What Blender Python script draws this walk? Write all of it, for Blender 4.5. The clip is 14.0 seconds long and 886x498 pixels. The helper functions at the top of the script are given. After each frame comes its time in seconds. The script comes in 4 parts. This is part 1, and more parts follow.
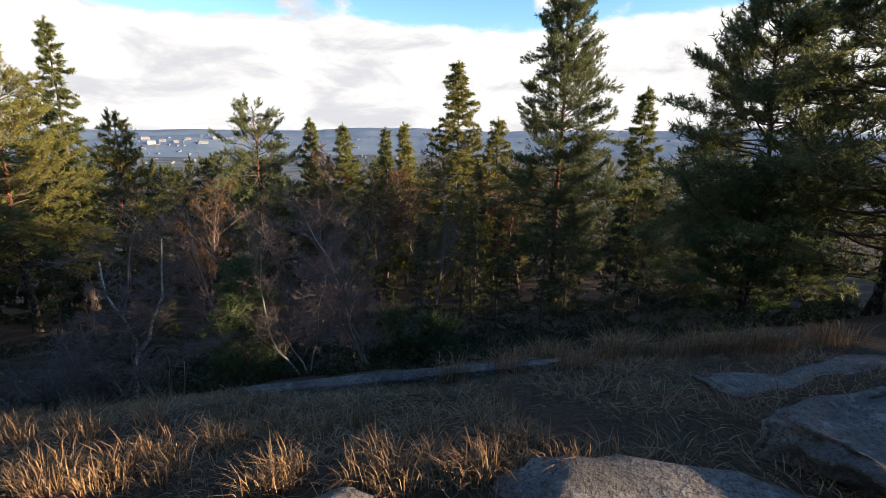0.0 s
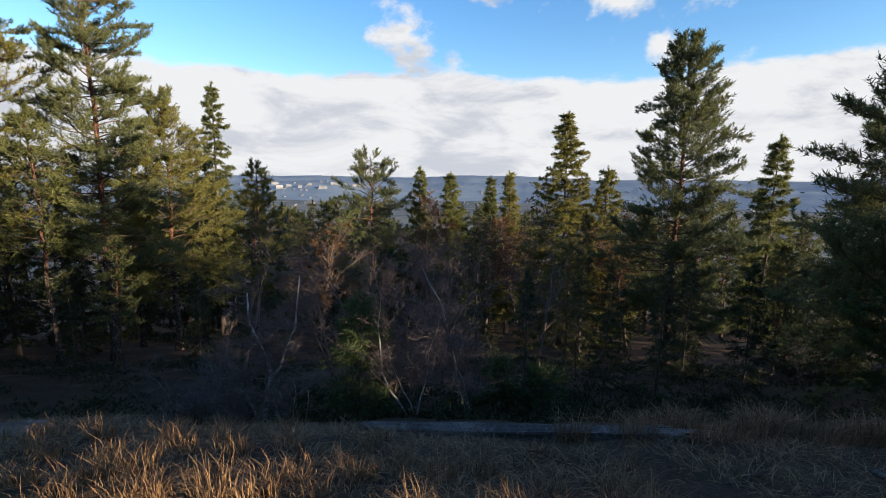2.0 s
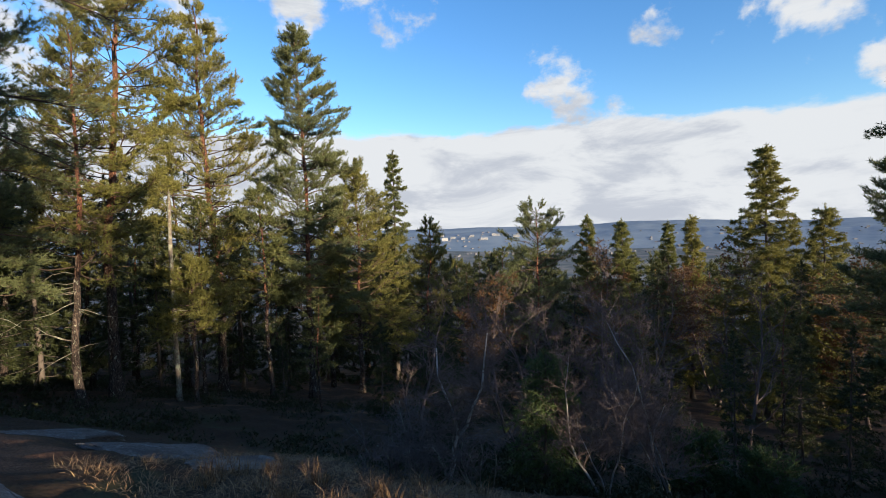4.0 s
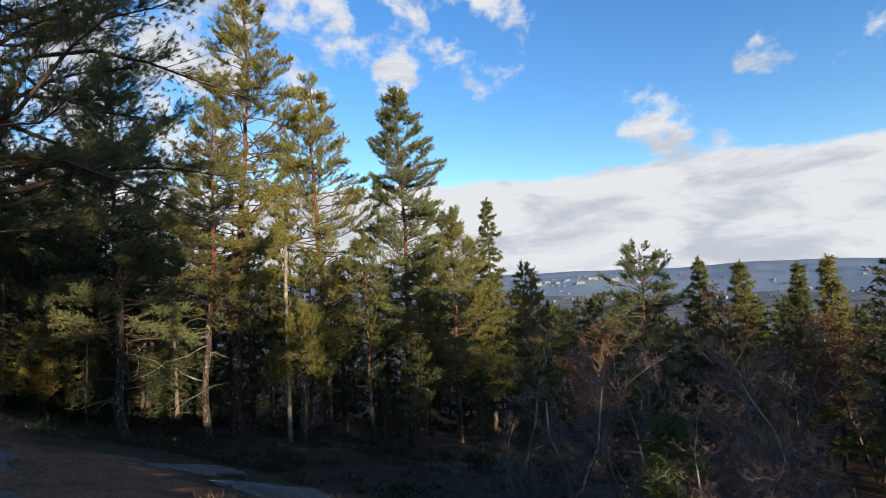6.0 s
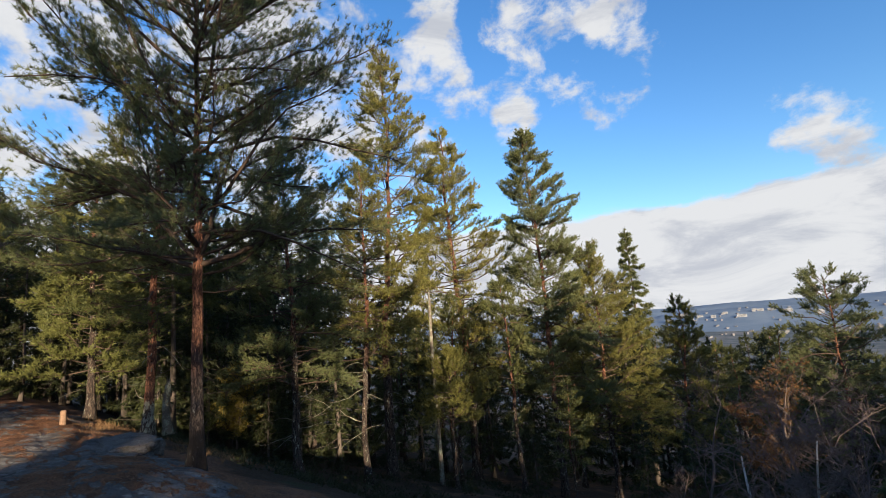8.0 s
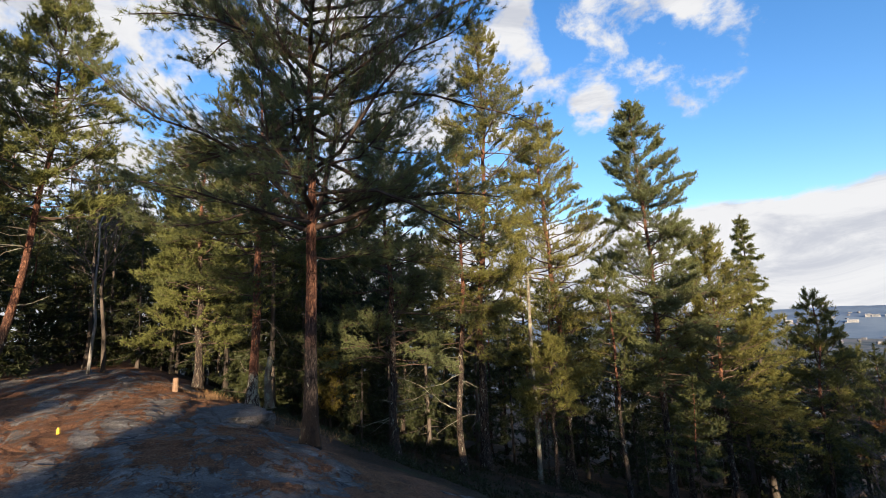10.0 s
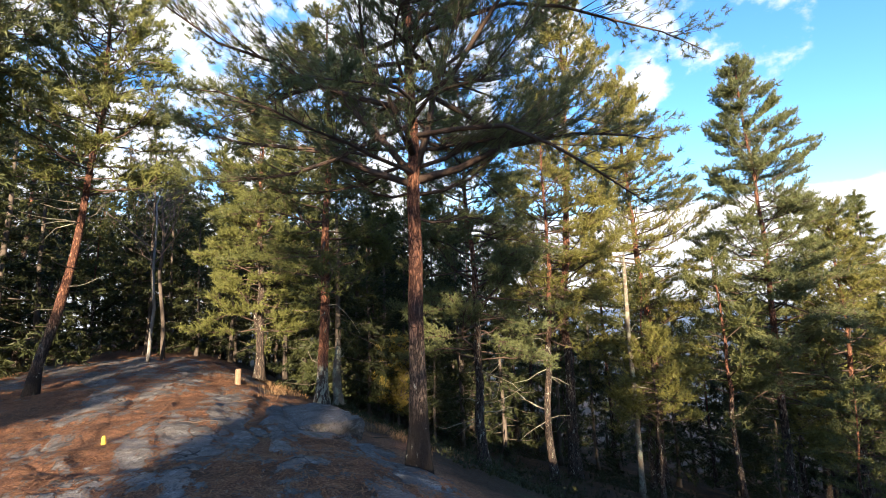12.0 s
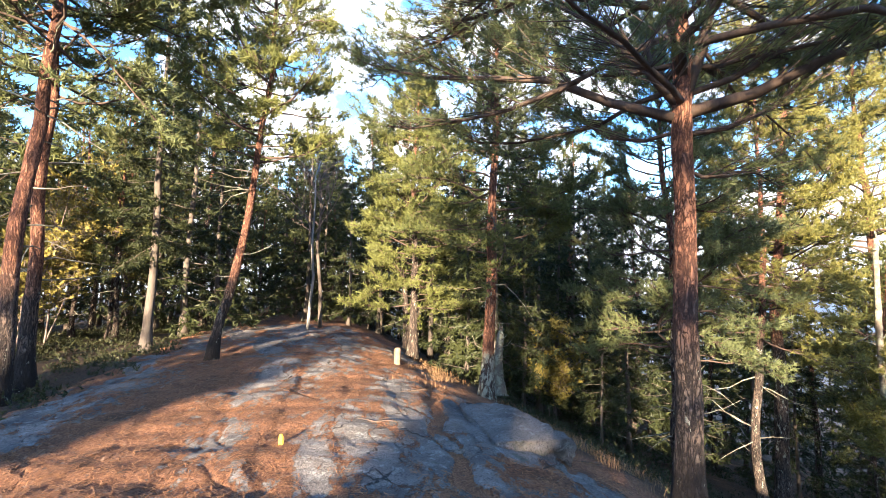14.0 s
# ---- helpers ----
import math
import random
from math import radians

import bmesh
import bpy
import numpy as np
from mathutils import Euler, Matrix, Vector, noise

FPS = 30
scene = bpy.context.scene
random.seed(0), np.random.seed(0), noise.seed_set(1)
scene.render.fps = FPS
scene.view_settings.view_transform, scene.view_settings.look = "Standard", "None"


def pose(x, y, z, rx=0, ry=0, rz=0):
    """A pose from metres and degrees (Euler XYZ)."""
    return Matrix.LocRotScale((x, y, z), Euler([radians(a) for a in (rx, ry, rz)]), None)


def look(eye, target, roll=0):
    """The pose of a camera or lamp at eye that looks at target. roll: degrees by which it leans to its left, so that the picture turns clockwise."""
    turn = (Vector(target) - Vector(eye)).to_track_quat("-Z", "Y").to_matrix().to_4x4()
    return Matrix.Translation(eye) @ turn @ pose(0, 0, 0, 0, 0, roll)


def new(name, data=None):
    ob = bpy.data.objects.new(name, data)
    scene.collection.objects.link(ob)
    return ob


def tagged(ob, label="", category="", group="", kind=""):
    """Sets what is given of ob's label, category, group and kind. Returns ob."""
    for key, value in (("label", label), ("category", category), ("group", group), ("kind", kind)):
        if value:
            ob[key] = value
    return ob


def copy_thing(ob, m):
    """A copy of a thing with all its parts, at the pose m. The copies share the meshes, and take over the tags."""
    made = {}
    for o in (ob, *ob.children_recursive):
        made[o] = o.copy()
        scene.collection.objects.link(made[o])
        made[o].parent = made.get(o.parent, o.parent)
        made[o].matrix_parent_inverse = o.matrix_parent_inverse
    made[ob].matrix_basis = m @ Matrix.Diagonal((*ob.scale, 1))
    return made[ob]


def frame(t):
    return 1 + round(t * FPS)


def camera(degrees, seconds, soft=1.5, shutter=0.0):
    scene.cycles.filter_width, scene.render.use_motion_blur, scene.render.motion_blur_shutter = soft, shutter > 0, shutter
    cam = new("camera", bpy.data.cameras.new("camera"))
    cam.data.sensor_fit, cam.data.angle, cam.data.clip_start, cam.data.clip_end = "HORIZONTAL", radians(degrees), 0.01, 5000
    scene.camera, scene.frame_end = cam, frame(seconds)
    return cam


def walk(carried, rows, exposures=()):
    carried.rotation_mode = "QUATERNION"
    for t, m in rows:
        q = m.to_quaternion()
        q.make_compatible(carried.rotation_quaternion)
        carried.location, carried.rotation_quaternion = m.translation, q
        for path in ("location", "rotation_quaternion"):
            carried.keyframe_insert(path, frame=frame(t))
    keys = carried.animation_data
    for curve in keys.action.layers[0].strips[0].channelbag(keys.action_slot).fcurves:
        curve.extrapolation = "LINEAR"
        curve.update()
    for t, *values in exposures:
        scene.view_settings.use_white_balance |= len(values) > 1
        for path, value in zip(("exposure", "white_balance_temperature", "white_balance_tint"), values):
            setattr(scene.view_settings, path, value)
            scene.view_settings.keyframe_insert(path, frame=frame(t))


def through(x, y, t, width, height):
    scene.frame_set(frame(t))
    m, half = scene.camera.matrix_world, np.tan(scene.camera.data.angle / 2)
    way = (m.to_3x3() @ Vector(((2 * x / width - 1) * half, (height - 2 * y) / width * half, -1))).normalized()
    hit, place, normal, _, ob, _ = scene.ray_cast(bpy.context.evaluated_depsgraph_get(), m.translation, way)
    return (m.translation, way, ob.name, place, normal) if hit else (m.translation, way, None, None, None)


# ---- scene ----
cam = camera(86.3, 14.0, soft=0.9)
METRES, EYE, TILT, LEAN, TURN = 7.6, 1.5, 3.39, 8.9, 0.0
ROWS = [
    (0.0, 0.0, 0.0, 0.0, 2.85, -17.87, -8.89),
    (0.5, -0.0028, -0.0008, -0.0007, 4.32, -16.79, -9.04),
    (1.0, -0.0063, -0.0007, -0.0013, 6.7, -15.87, -9.32),
    (1.5, -0.016, -0.0032, -0.0017, 10.25, -15.2, -9.27),
    (2.0, -0.0317, -0.012, 0.0002, 15.12, -14.15, -8.39),
    (2.5, -0.0473, -0.0165, -0.0014, 19.44, -13.12, -7.95),
    (3.0, -0.0639, -0.0071, -0.0032, 24.65, -12.56, -6.97),
    (3.5, -0.0773, -0.0029, -0.0018, 29.52, -11.34, -5.74),
    (4.0, -0.0858, -0.0073, 0.0025, 33.92, -10.16, -3.85),
    (6.5, -0.1095, -0.027, 0.0087, 47.65, -3.65, -0.49),
    (7.0, -0.114, -0.0355, 0.0128, 51.32, -2.04, 1.1),
    (7.5, -0.1168, -0.0461, 0.0163, 56.02, -0.66, 2.37),
    (8.0, -0.1266, -0.0613, 0.0128, 60.26, -0.13, 3.06),
    (8.5, -0.1556, -0.0735, 0.0025, 63.49, -0.6, 2.85),
    (11.0, -0.4876, -0.1585, -0.0778, 70.58, -0.84, 1.9),
    (11.5, -0.5721, -0.1778, -0.0926, 71.36, -1.53, 1.87),
    (12.0, -0.6495, -0.1929, -0.0972, 74.13, -1.62, 2.62),
    (12.5, -0.7098, -0.217, -0.0995, 76.88, -2.24, 2.26),
    (13.0, -0.7766, -0.2325, -0.1004, 80.61, -2.7, 1.62),
    (13.5, -0.84, -0.2663, -0.1088, 85.56, -3.06, 1.58),
    (14.0, -0.9042, -0.3039, -0.1109, 89.43, -3.77, 2.06),
]
EXPOSURES = [(0.0, 1.75, 6800, 10), (2.0, 1.45, 6400, 9), (4.0, 1.35, 6250, 8), (8.0, 1.32, 6350, 9), (11.0, 1.75, 6450, 10), (12.5, 2.5, 6300, 10), (14.0, 3.15, 6200, 10)]
walk(cam, [(t, pose(0, 0, EYE, TILT, LEAN, TURN) @ pose(METRES * x, METRES * y, METRES * z, 90 + pitch, roll, yaw)) for t, x, y, z, yaw, pitch, roll in ROWS], EXPOSURES)

# ---------------------------------------------------------------- light
SUN_TO = Vector((0.977, -0.21, math.tan(radians(9.5)))).normalized()
sun = new("sun", bpy.data.lights.new("sun", "SUN"))
sun.data.energy, sun.data.angle, sun.data.color = 5.0, radians(0.6), (1.0, 0.80, 0.55)
sun.matrix_world = look((0, 0, 30), Vector((0, 0, 30)) - SUN_TO)

world = bpy.data.worlds.new("sky")
scene.world = world
world.use_nodes = True


class Nodes:
    """A small helper to write node graphs as expressions."""

    def __init__(self, tree):
        self.t = tree
        self.n, self.l = tree.nodes, tree.links

    def put(self, kind, *inputs, **settings):
        node = self.n.new(kind)
        for key, value in settings.items():
            if key == "operation":
                node.operation = value
            elif key == "blend_type":
                node.blend_type = value
            elif key == "data_type":
                node.data_type = value
            elif key == "feature":
                node.feature = value
            elif key == "attribute_name":
                node.attribute_name = value
            elif key == "interpolation_type":
                node.interpolation_type = value
        for where, value in inputs:
            self.join(value, node.inputs[where])
        return node

    def join(self, value, socket):
        if isinstance(value, bpy.types.NodeSocket):
            self.l.new(value, socket)
        else:
            socket.default_value = value

    def math(self, op, a, b=0.0, c=0.0):
        return self.put("ShaderNodeMath", (0, a), (1, b), (2, c), operation=op).outputs[0]

    def step(self, value, low, high):
        node = self.put("ShaderNodeMapRange", ("Value", value), ("From Min", low), ("From Max", high), interpolation_type="SMOOTHSTEP")
        return node.outputs[0]

    def noise(self, vector, scale, detail=4.0, rough=0.55, distort=0.0):
        node = self.put("ShaderNodeTexNoise", ("Scale", scale), ("Detail", detail), ("Roughness", rough), ("Distortion", distort))
        if vector is not None:
            self.join(vector, node.inputs["Vector"])
        return node.outputs[0]

    def mix(self, f, a, b):
        node = self.put("ShaderNodeMix", (0, f), data_type="RGBA")
        self.join(a, node.inputs[6])
        self.join(b, node.inputs[7])
        return node.outputs[2]

    def scaled(self, vector, x, y, z):
        node = self.put("ShaderNodeMapping", ("Vector", vector))
        node.inputs["Scale"].default_value = (x, y, z)
        return node.outputs[0]


def build_sky():
    g = Nodes(world.node_tree)
    g.n.clear()
    sky = g.n.new("ShaderNodeTexSky")
    sky.sky_type, sky.sun_disc = "NISHITA", False
    sky.sun_elevation, sky.sun_rotation = radians(9.5), math.atan2(SUN_TO.x, SUN_TO.y)
    sky.air_density, sky.dust_density, sky.ozone_density = 1.0, 0.4, 2.0
    way = g.n.new("ShaderNodeTexCoord").outputs["Generated"]
    split = g.put("ShaderNodeSeparateXYZ", (0, way))
    up = split.outputs[2]
    # a bank of layered cloud above the horizon, with a crisp upper edge
    soft = g.noise(g.scaled(way, 1.0, 1.0, 1.6), 2.1, 3.0, 0.5)
    fine = g.noise(g.scaled(way, 1.0, 1.0, 2.4), 13.0, 6.0, 0.62)
    top = g.math("ADD", g.math("ADD", g.math("MULTIPLY", soft, 0.085), g.math("MULTIPLY", fine, 0.045)), 0.133)
    bank = g.step(g.math("SUBTRACT", top, up), -0.004, 0.013)
    # scattered cumulus higher up: bearing and height in degrees, reach, weight
    puff = g.noise(g.scaled(way, 1.0, 1.0, 1.3), 9.5, 7.0, 0.58, 0.15)
    mass = 0.0
    for bearing, height, reach, weight in ((70, 31, 5.5, 1.0), (60, 30, 6.5, 1.1), (60, 25, 5.5, 1.0), (50, 31.5, 5.5, 0.9), (41, 32.5, 5.0, 0.9), (39.5, 26.5, 5.0, 1.0), (35.5, 28.5, 4.0, 0.9), (49, 23.5, 3.0, 0.8),
                                            (79, 35, 3.5, 0.8), (61, 37, 5.0, 0.85), (21, 17.2, 3.6, 0.68), (-5, 17.8, 4.2, 0.8), (2.5, 20, 3.0, 0.62), (8.6, 20.2, 2.6, 0.6), (-8, 13.2, 3.0, 0.7), (16, 12.6, 4.0, 0.8), (-14, 15, 4.0, 0.6)):
        b, e = radians(bearing), radians(height)
        spot = (-math.sin(b) * math.cos(e), math.cos(b) * math.cos(e), math.sin(e))
        near = g.put("ShaderNodeVectorMath", (0, way), (1, spot), operation="DOT_PRODUCT").outputs["Value"]
        lobe = g.math("MULTIPLY", g.step(near, math.cos(radians(reach * 1.35)), 1.0), weight)
        mass = g.math("MAXIMUM", lobe, mass)
    west = g.put("ShaderNodeVectorMath", (0, way), (1, (-0.93, -0.08, 0.36)), operation="DOT_PRODUCT").outputs["Value"]
    mass = g.math("MAXIMUM", mass, g.math("MULTIPLY", g.step(west, 0.78, 0.96), 1.0))
    puffs = g.step(g.math("ADD", g.math("MULTIPLY", mass, 0.55), g.math("MULTIPLY", g.math("SUBTRACT", puff, 0.5), 2.4)), 0.25, 0.66)
    puffs = g.math("MULTIPLY", puffs, g.step(mass, 0.0, 0.25))
    cover = g.math("MAXIMUM", bank, puffs)
    shade = g.noise(g.scaled(way, 1.0, 1.0, 3.2), 4.6, 7.0, 0.62, 0.4)
    grey = g.step(shade, 0.34, 0.56)
    white = g.mix(grey, (4.5, 4.65, 5.1, 1), (6.45, 6.43, 6.5, 1))
    clear = g.put("ShaderNodeHueSaturation", ("Hue", 0.512), ("Saturation", 1.28), ("Value", 2.45), ("Color", sky.outputs[0])).outputs[0]
    colour = g.mix(cover, clear, white)
    back = g.put("ShaderNodeBackground", ("Color", colour), ("Strength", 0.05))
    g.l.new(back.outputs[0], g.n.new("ShaderNodeOutputWorld").inputs[0])


build_sky()


# ---------------------------------------------------------------- materials
def material(name):
    mat = bpy.data.materials.new(name)
    mat.use_nodes = True
    g = Nodes(mat.node_tree)
    g.n.clear()
    out = g.n.new("ShaderNodeOutputMaterial")
    return mat, g, out


def surface(g, out, colour, rough=0.9, bump=None, strength=0.5, distance=0.02):
    s = g.put("ShaderNodeBsdfPrincipled", ("Base Color", colour), ("Roughness", rough), ("Specular IOR Level", 0.25))
    if bump is not None:
        b = g.put("ShaderNodeBump", ("Height", bump), ("Strength", strength), ("Distance", distance))
        g.l.new(b.outputs[0], s.inputs["Normal"])
    g.l.new(s.outputs[0], out.inputs[0])
    return s


def foliage(name, dark, light, through=0.40):
    """Needles or leaves: varied from blade to blade and tree to tree, letting some light through."""
    mat, g, out = material(name)
    geo = g.n.new("ShaderNodeNewGeometry")
    info = g.n.new("ShaderNodeObjectInfo")
    big = g.noise(geo.outputs["Position"], 0.9, 3.0)
    f = g.math("ADD", g.math("MULTIPLY", geo.outputs["Random Per Island"], 0.6), g.math("MULTIPLY", big, 0.5))
    f = g.math("ADD", f, g.math("MULTIPLY", g.math("SUBTRACT", info.outputs["Random"], 0.5), 0.35))
    f = g.math("MULTIPLY", f, 0.9)
    f.node.use_clamp = True
    colour = g.mix(f, (*dark, 1), (*light, 1))
    body = g.put("ShaderNodeBsdfPrincipled", ("Base Color", colour), ("Roughness", 0.55), ("Specular IOR Level", 0.3))
    glow = g.put("ShaderNodeBsdfTranslucent", ("Color", colour))
    both = g.put("ShaderNodeMixShader", (0, through), (1, body.outputs[0]), (2, glow.outputs[0]))
    g.l.new(both.outputs[0], out.inputs[0])
    return mat


def bark_pine(name, start, end, crust=0.58, foot=0.0):
    """Grey furrowed plates low down, flaking orange bark higher up, as a Scots pine has; crust: the less, the more lichen; foot: height of a blackened base."""
    mat, g, out = material(name)
    co = g.n.new("ShaderNodeTexCoord").outputs["Object"]
    z = g.put("ShaderNodeSeparateXYZ", (0, co)).outputs[2]
    ridge = g.math("ABSOLUTE", g.math("SUBTRACT", g.noise(g.scaled(co, 15, 15, 3.2), 1.0, 5.0, 0.62, 0.7), 0.5))
    flake = g.math("ABSOLUTE", g.math("SUBTRACT", g.noise(g.scaled(co, 22, 22, 10), 1.0, 4.0, 0.6), 0.5))
    crack = g.math("MULTIPLY", g.step(ridge, 0.0, 0.085), g.step(flake, -0.02, 0.06))
    grain = g.noise(g.scaled(co, 34, 34, 11), 1.0, 6.0, 0.7)
    lift = g.math("ADD", z, g.math("MULTIPLY", g.math("SUBTRACT", g.noise(co, 2.4, 4.0), 0.5), 1.5))
    up = g.step(lift, start, end)
    low = g.mix(grain, (0.055, 0.038, 0.030, 1), (0.20, 0.145, 0.115, 1))
    high = g.mix(grain, (0.14, 0.058, 0.036, 1), (0.42, 0.195, 0.115, 1))
    tone = g.mix(up, low, high)
    if foot:
        tone = g.mix(g.step(lift, foot + 0.25, foot - 0.2), tone, (0.030, 0.024, 0.021, 1))
    tone = g.mix(crack, g.mix(up, (0.022, 0.016, 0.014, 1), (0.075, 0.032, 0.022, 1)), tone)
    lichen = g.math("MULTIPLY", g.step(g.noise(g.scaled(co, 11, 11, 5), 1.0, 6.0, 0.75), crust, crust + 0.07), g.math("SUBTRACT", 1.0, up))
    tone = g.mix(g.math("MULTIPLY", lichen, 0.85), tone, (0.40, 0.40, 0.32, 1))
    surface(g, out, tone, 0.92, g.math("ADD", g.math("MULTIPLY", crack, 0.9), g.math("MULTIPLY", grain, 0.5)), 1.0, 0.03)
    return mat


def bark_plain(name, dark, light, lichen=None, scale=1.0):
    mat, g, out = material(name)
    co = g.n.new("ShaderNodeTexCoord").outputs["Object"]
    grain = g.noise(g.scaled(co, 22 * scale, 22 * scale, 6 * scale), 1.0, 6.0, 0.65)
    tone = g.mix(grain, (*dark, 1), (*light, 1))
    if lichen:
        tone = g.mix(g.step(g.noise(co, 6.0 * scale, 5.0, 0.7), 0.46, 0.58), tone, (*lichen, 1))
    surface(g, out, tone, 0.92, grain, 0.7, 0.015)
    return mat


def rock_colour(g, co):
    """Weathered gneiss: grey with paler lichen blotches, dark specks and fine cracks."""
    broad = g.noise(co, 1.3, 5.0, 0.6)
    mid = g.noise(co, 7.0, 6.0, 0.7)
    speck = g.noise(co, 60.0, 3.0, 0.7)
    tone = g.mix(g.step(broad, 0.35, 0.65), (0.108, 0.093, 0.083, 1), (0.220, 0.191, 0.170, 1))
    tone = g.mix(g.math("MULTIPLY", g.step(mid, 0.52, 0.66), 0.6), tone, (0.33, 0.33, 0.31, 1))
    tone = g.mix(g.math("MULTIPLY", g.step(speck, 0.50, 0.62), 0.75), tone, (0.045, 0.040, 0.038, 1))
    pits = g.noise(co, 26.0, 4.0, 0.75)
    tone = g.mix(g.math("MULTIPLY", g.step(pits, 0.54, 0.64), 0.65), tone, (0.055, 0.048, 0.044, 1))
    tone = g.mix(g.math("MULTIPLY", g.step(g.noise(co, 15.0, 5.0, 0.7), 0.60, 0.68), 0.5), tone, (0.36, 0.35, 0.31, 1))
    moss = g.math("MULTIPLY", g.step(g.noise(co, 2.6, 5.0, 0.65), 0.60, 0.72), 0.55)
    tone = g.mix(moss, tone, (0.055, 0.06, 0.03, 1))
    return tone, g.math("ADD", g.math("MULTIPLY", mid, 0.7), g.math("SUBTRACT", g.math("MULTIPLY", speck, 0.35), g.math("MULTIPLY", pits, 0.9)))


def litter_colour(g, co):
    """Fallen pine needles over dark humus."""
    fine = g.noise(co, 38.0, 4.0, 0.75)
    strand = g.noise(g.scaled(co, 25, 90, 30), 1.0, 3.0, 0.7)
    broad = g.noise(co, 1.7, 4.0, 0.6)
    tone = g.mix(g.step(fine, 0.3, 0.7), (0.075, 0.034, 0.022, 1), (0.33, 0.150, 0.075, 1))
    tone = g.mix(g.math("MULTIPLY", g.step(strand, 0.56, 0.68), 0.7), tone, (0.48, 0.26, 0.14, 1))
    tone = g.mix(g.math("MULTIPLY", g.step(broad, 0.45, 0.68), 0.6), tone, (0.045, 0.028, 0.02, 1))
    return tone, g.math("ADD", fine, strand)


def rock_material():
    mat, g, out = material("rock")
    co = g.n.new("ShaderNodeNewGeometry").outputs["Position"]
    tone, bump = rock_colour(g, co)
    surface(g, out, tone, 0.9, bump, 1.0, 0.035)
    return mat


def bedrock_material():
    """Bare rock with drifts of needles lying in its hollows."""
    mat, g, out = material("bedrock_with_needles")
    co = g.n.new("ShaderNodeNewGeometry").outputs["Position"]
    rock, rock_bump = rock_colour(g, co)
    litter, litter_bump = litter_colour(g, co)
    warp = g.n.new("ShaderNodeTexNoise")
    g.join(co, warp.inputs["Vector"])
    warp.inputs["Scale"].default_value, warp.inputs["Detail"].default_value = 2.2, 4.0
    bent = g.put("ShaderNodeVectorMath", (0, g.scaled(co, 0.55, 1.5, 1.0)), (1, g.scaled(warp.outputs["Color"], 0.8, 0.8, 0.8)), operation="ADD").outputs["Vector"]
    cells = g.put("ShaderNodeTexVoronoi", ("Vector", bent), ("Scale", 1.35), feature="DISTANCE_TO_EDGE").outputs["Distance"]
    patchy = g.step(g.noise(co, 0.9, 3.0), 0.42, 0.56)
    split = g.math("MULTIPLY", g.math("SUBTRACT", 1.0, g.step(cells, 0.004, 0.024)), patchy)
    rock = g.mix(g.math("MULTIPLY", split, 0.85), rock, (0.028, 0.022, 0.019, 1))
    rock_bump = g.math("SUBTRACT", rock_bump, g.math("MULTIPLY", split, 1.6))
    drift = g.put("ShaderNodeAttribute", attribute_name="drift").outputs["Fac"]
    drift = g.math("ADD", drift, g.math("MULTIPLY", split, 0.25))
    f = g.step(g.math("ADD", drift, g.math("MULTIPLY", g.math("SUBTRACT", g.noise(g.scaled(co, 0.6, 1.3, 1.0), 6.5, 7.0, 0.75), 0.5), 2.0)), 0.44, 0.54)
    surface(g, out, g.mix(f, rock, litter), 0.9, g.math("ADD", rock_bump, g.math("MULTIPLY", g.math("MULTIPLY", litter_bump, f), 1.2)), 0.9, 0.03)
    return mat


def ground_material():
    mat, g, out = material("forest_floor")
    co = g.n.new("ShaderNodeNewGeometry").outputs["Position"]
    litter, bump = litter_colour(g, co)
    fine = g.noise(co, 22.0, 5.0, 0.75)
    broad = g.noise(co, 0.9, 5.0, 0.65)
    heath = g.mix(g.step(fine, 0.3, 0.7), (0.018, 0.011, 0.007, 1), (0.085, 0.050, 0.027, 1))
    heath = g.mix(g.math("MULTIPLY", g.step(broad, 0.5, 0.7), 0.7), heath, (0.045, 0.055, 0.022, 1))
    f = g.put("ShaderNodeAttribute", attribute_name="litter").outputs["Fac"]
    f = g.step(g.math("ADD", f, g.math("MULTIPLY", g.math("SUBTRACT", broad, 0.5), 0.8)), 0.35, 0.65)
    near = g.mix(f, heath, litter)
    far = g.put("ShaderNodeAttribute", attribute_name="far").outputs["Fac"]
    # distant woods, with bluish haze put into their colour
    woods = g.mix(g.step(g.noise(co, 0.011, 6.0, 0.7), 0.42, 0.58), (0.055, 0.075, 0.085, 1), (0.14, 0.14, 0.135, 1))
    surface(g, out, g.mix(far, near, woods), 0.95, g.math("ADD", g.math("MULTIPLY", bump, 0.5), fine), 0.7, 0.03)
    return mat


def plain(name, dark, light, scale=20.0, rough=0.85):
    mat, g, out = material(name)
    co = g.n.new("ShaderNodeNewGeometry").outputs["Position"]
    grain = g.noise(co, scale, 5.0, 0.65)
    surface(g, out, g.mix(g.step(grain, 0.3, 0.7), (*dark, 1), (*light, 1)), rough, grain, 0.4, 0.01)
    return mat


def blade_material(name, dark, light):
    mat, g, out = material(name)
    geo = g.n.new("ShaderNodeNewGeometry")
    colour = g.mix(geo.outputs["Random Per Island"], (*dark, 1), (*light, 1))
    surface(g, out, colour, 0.75)
    return mat


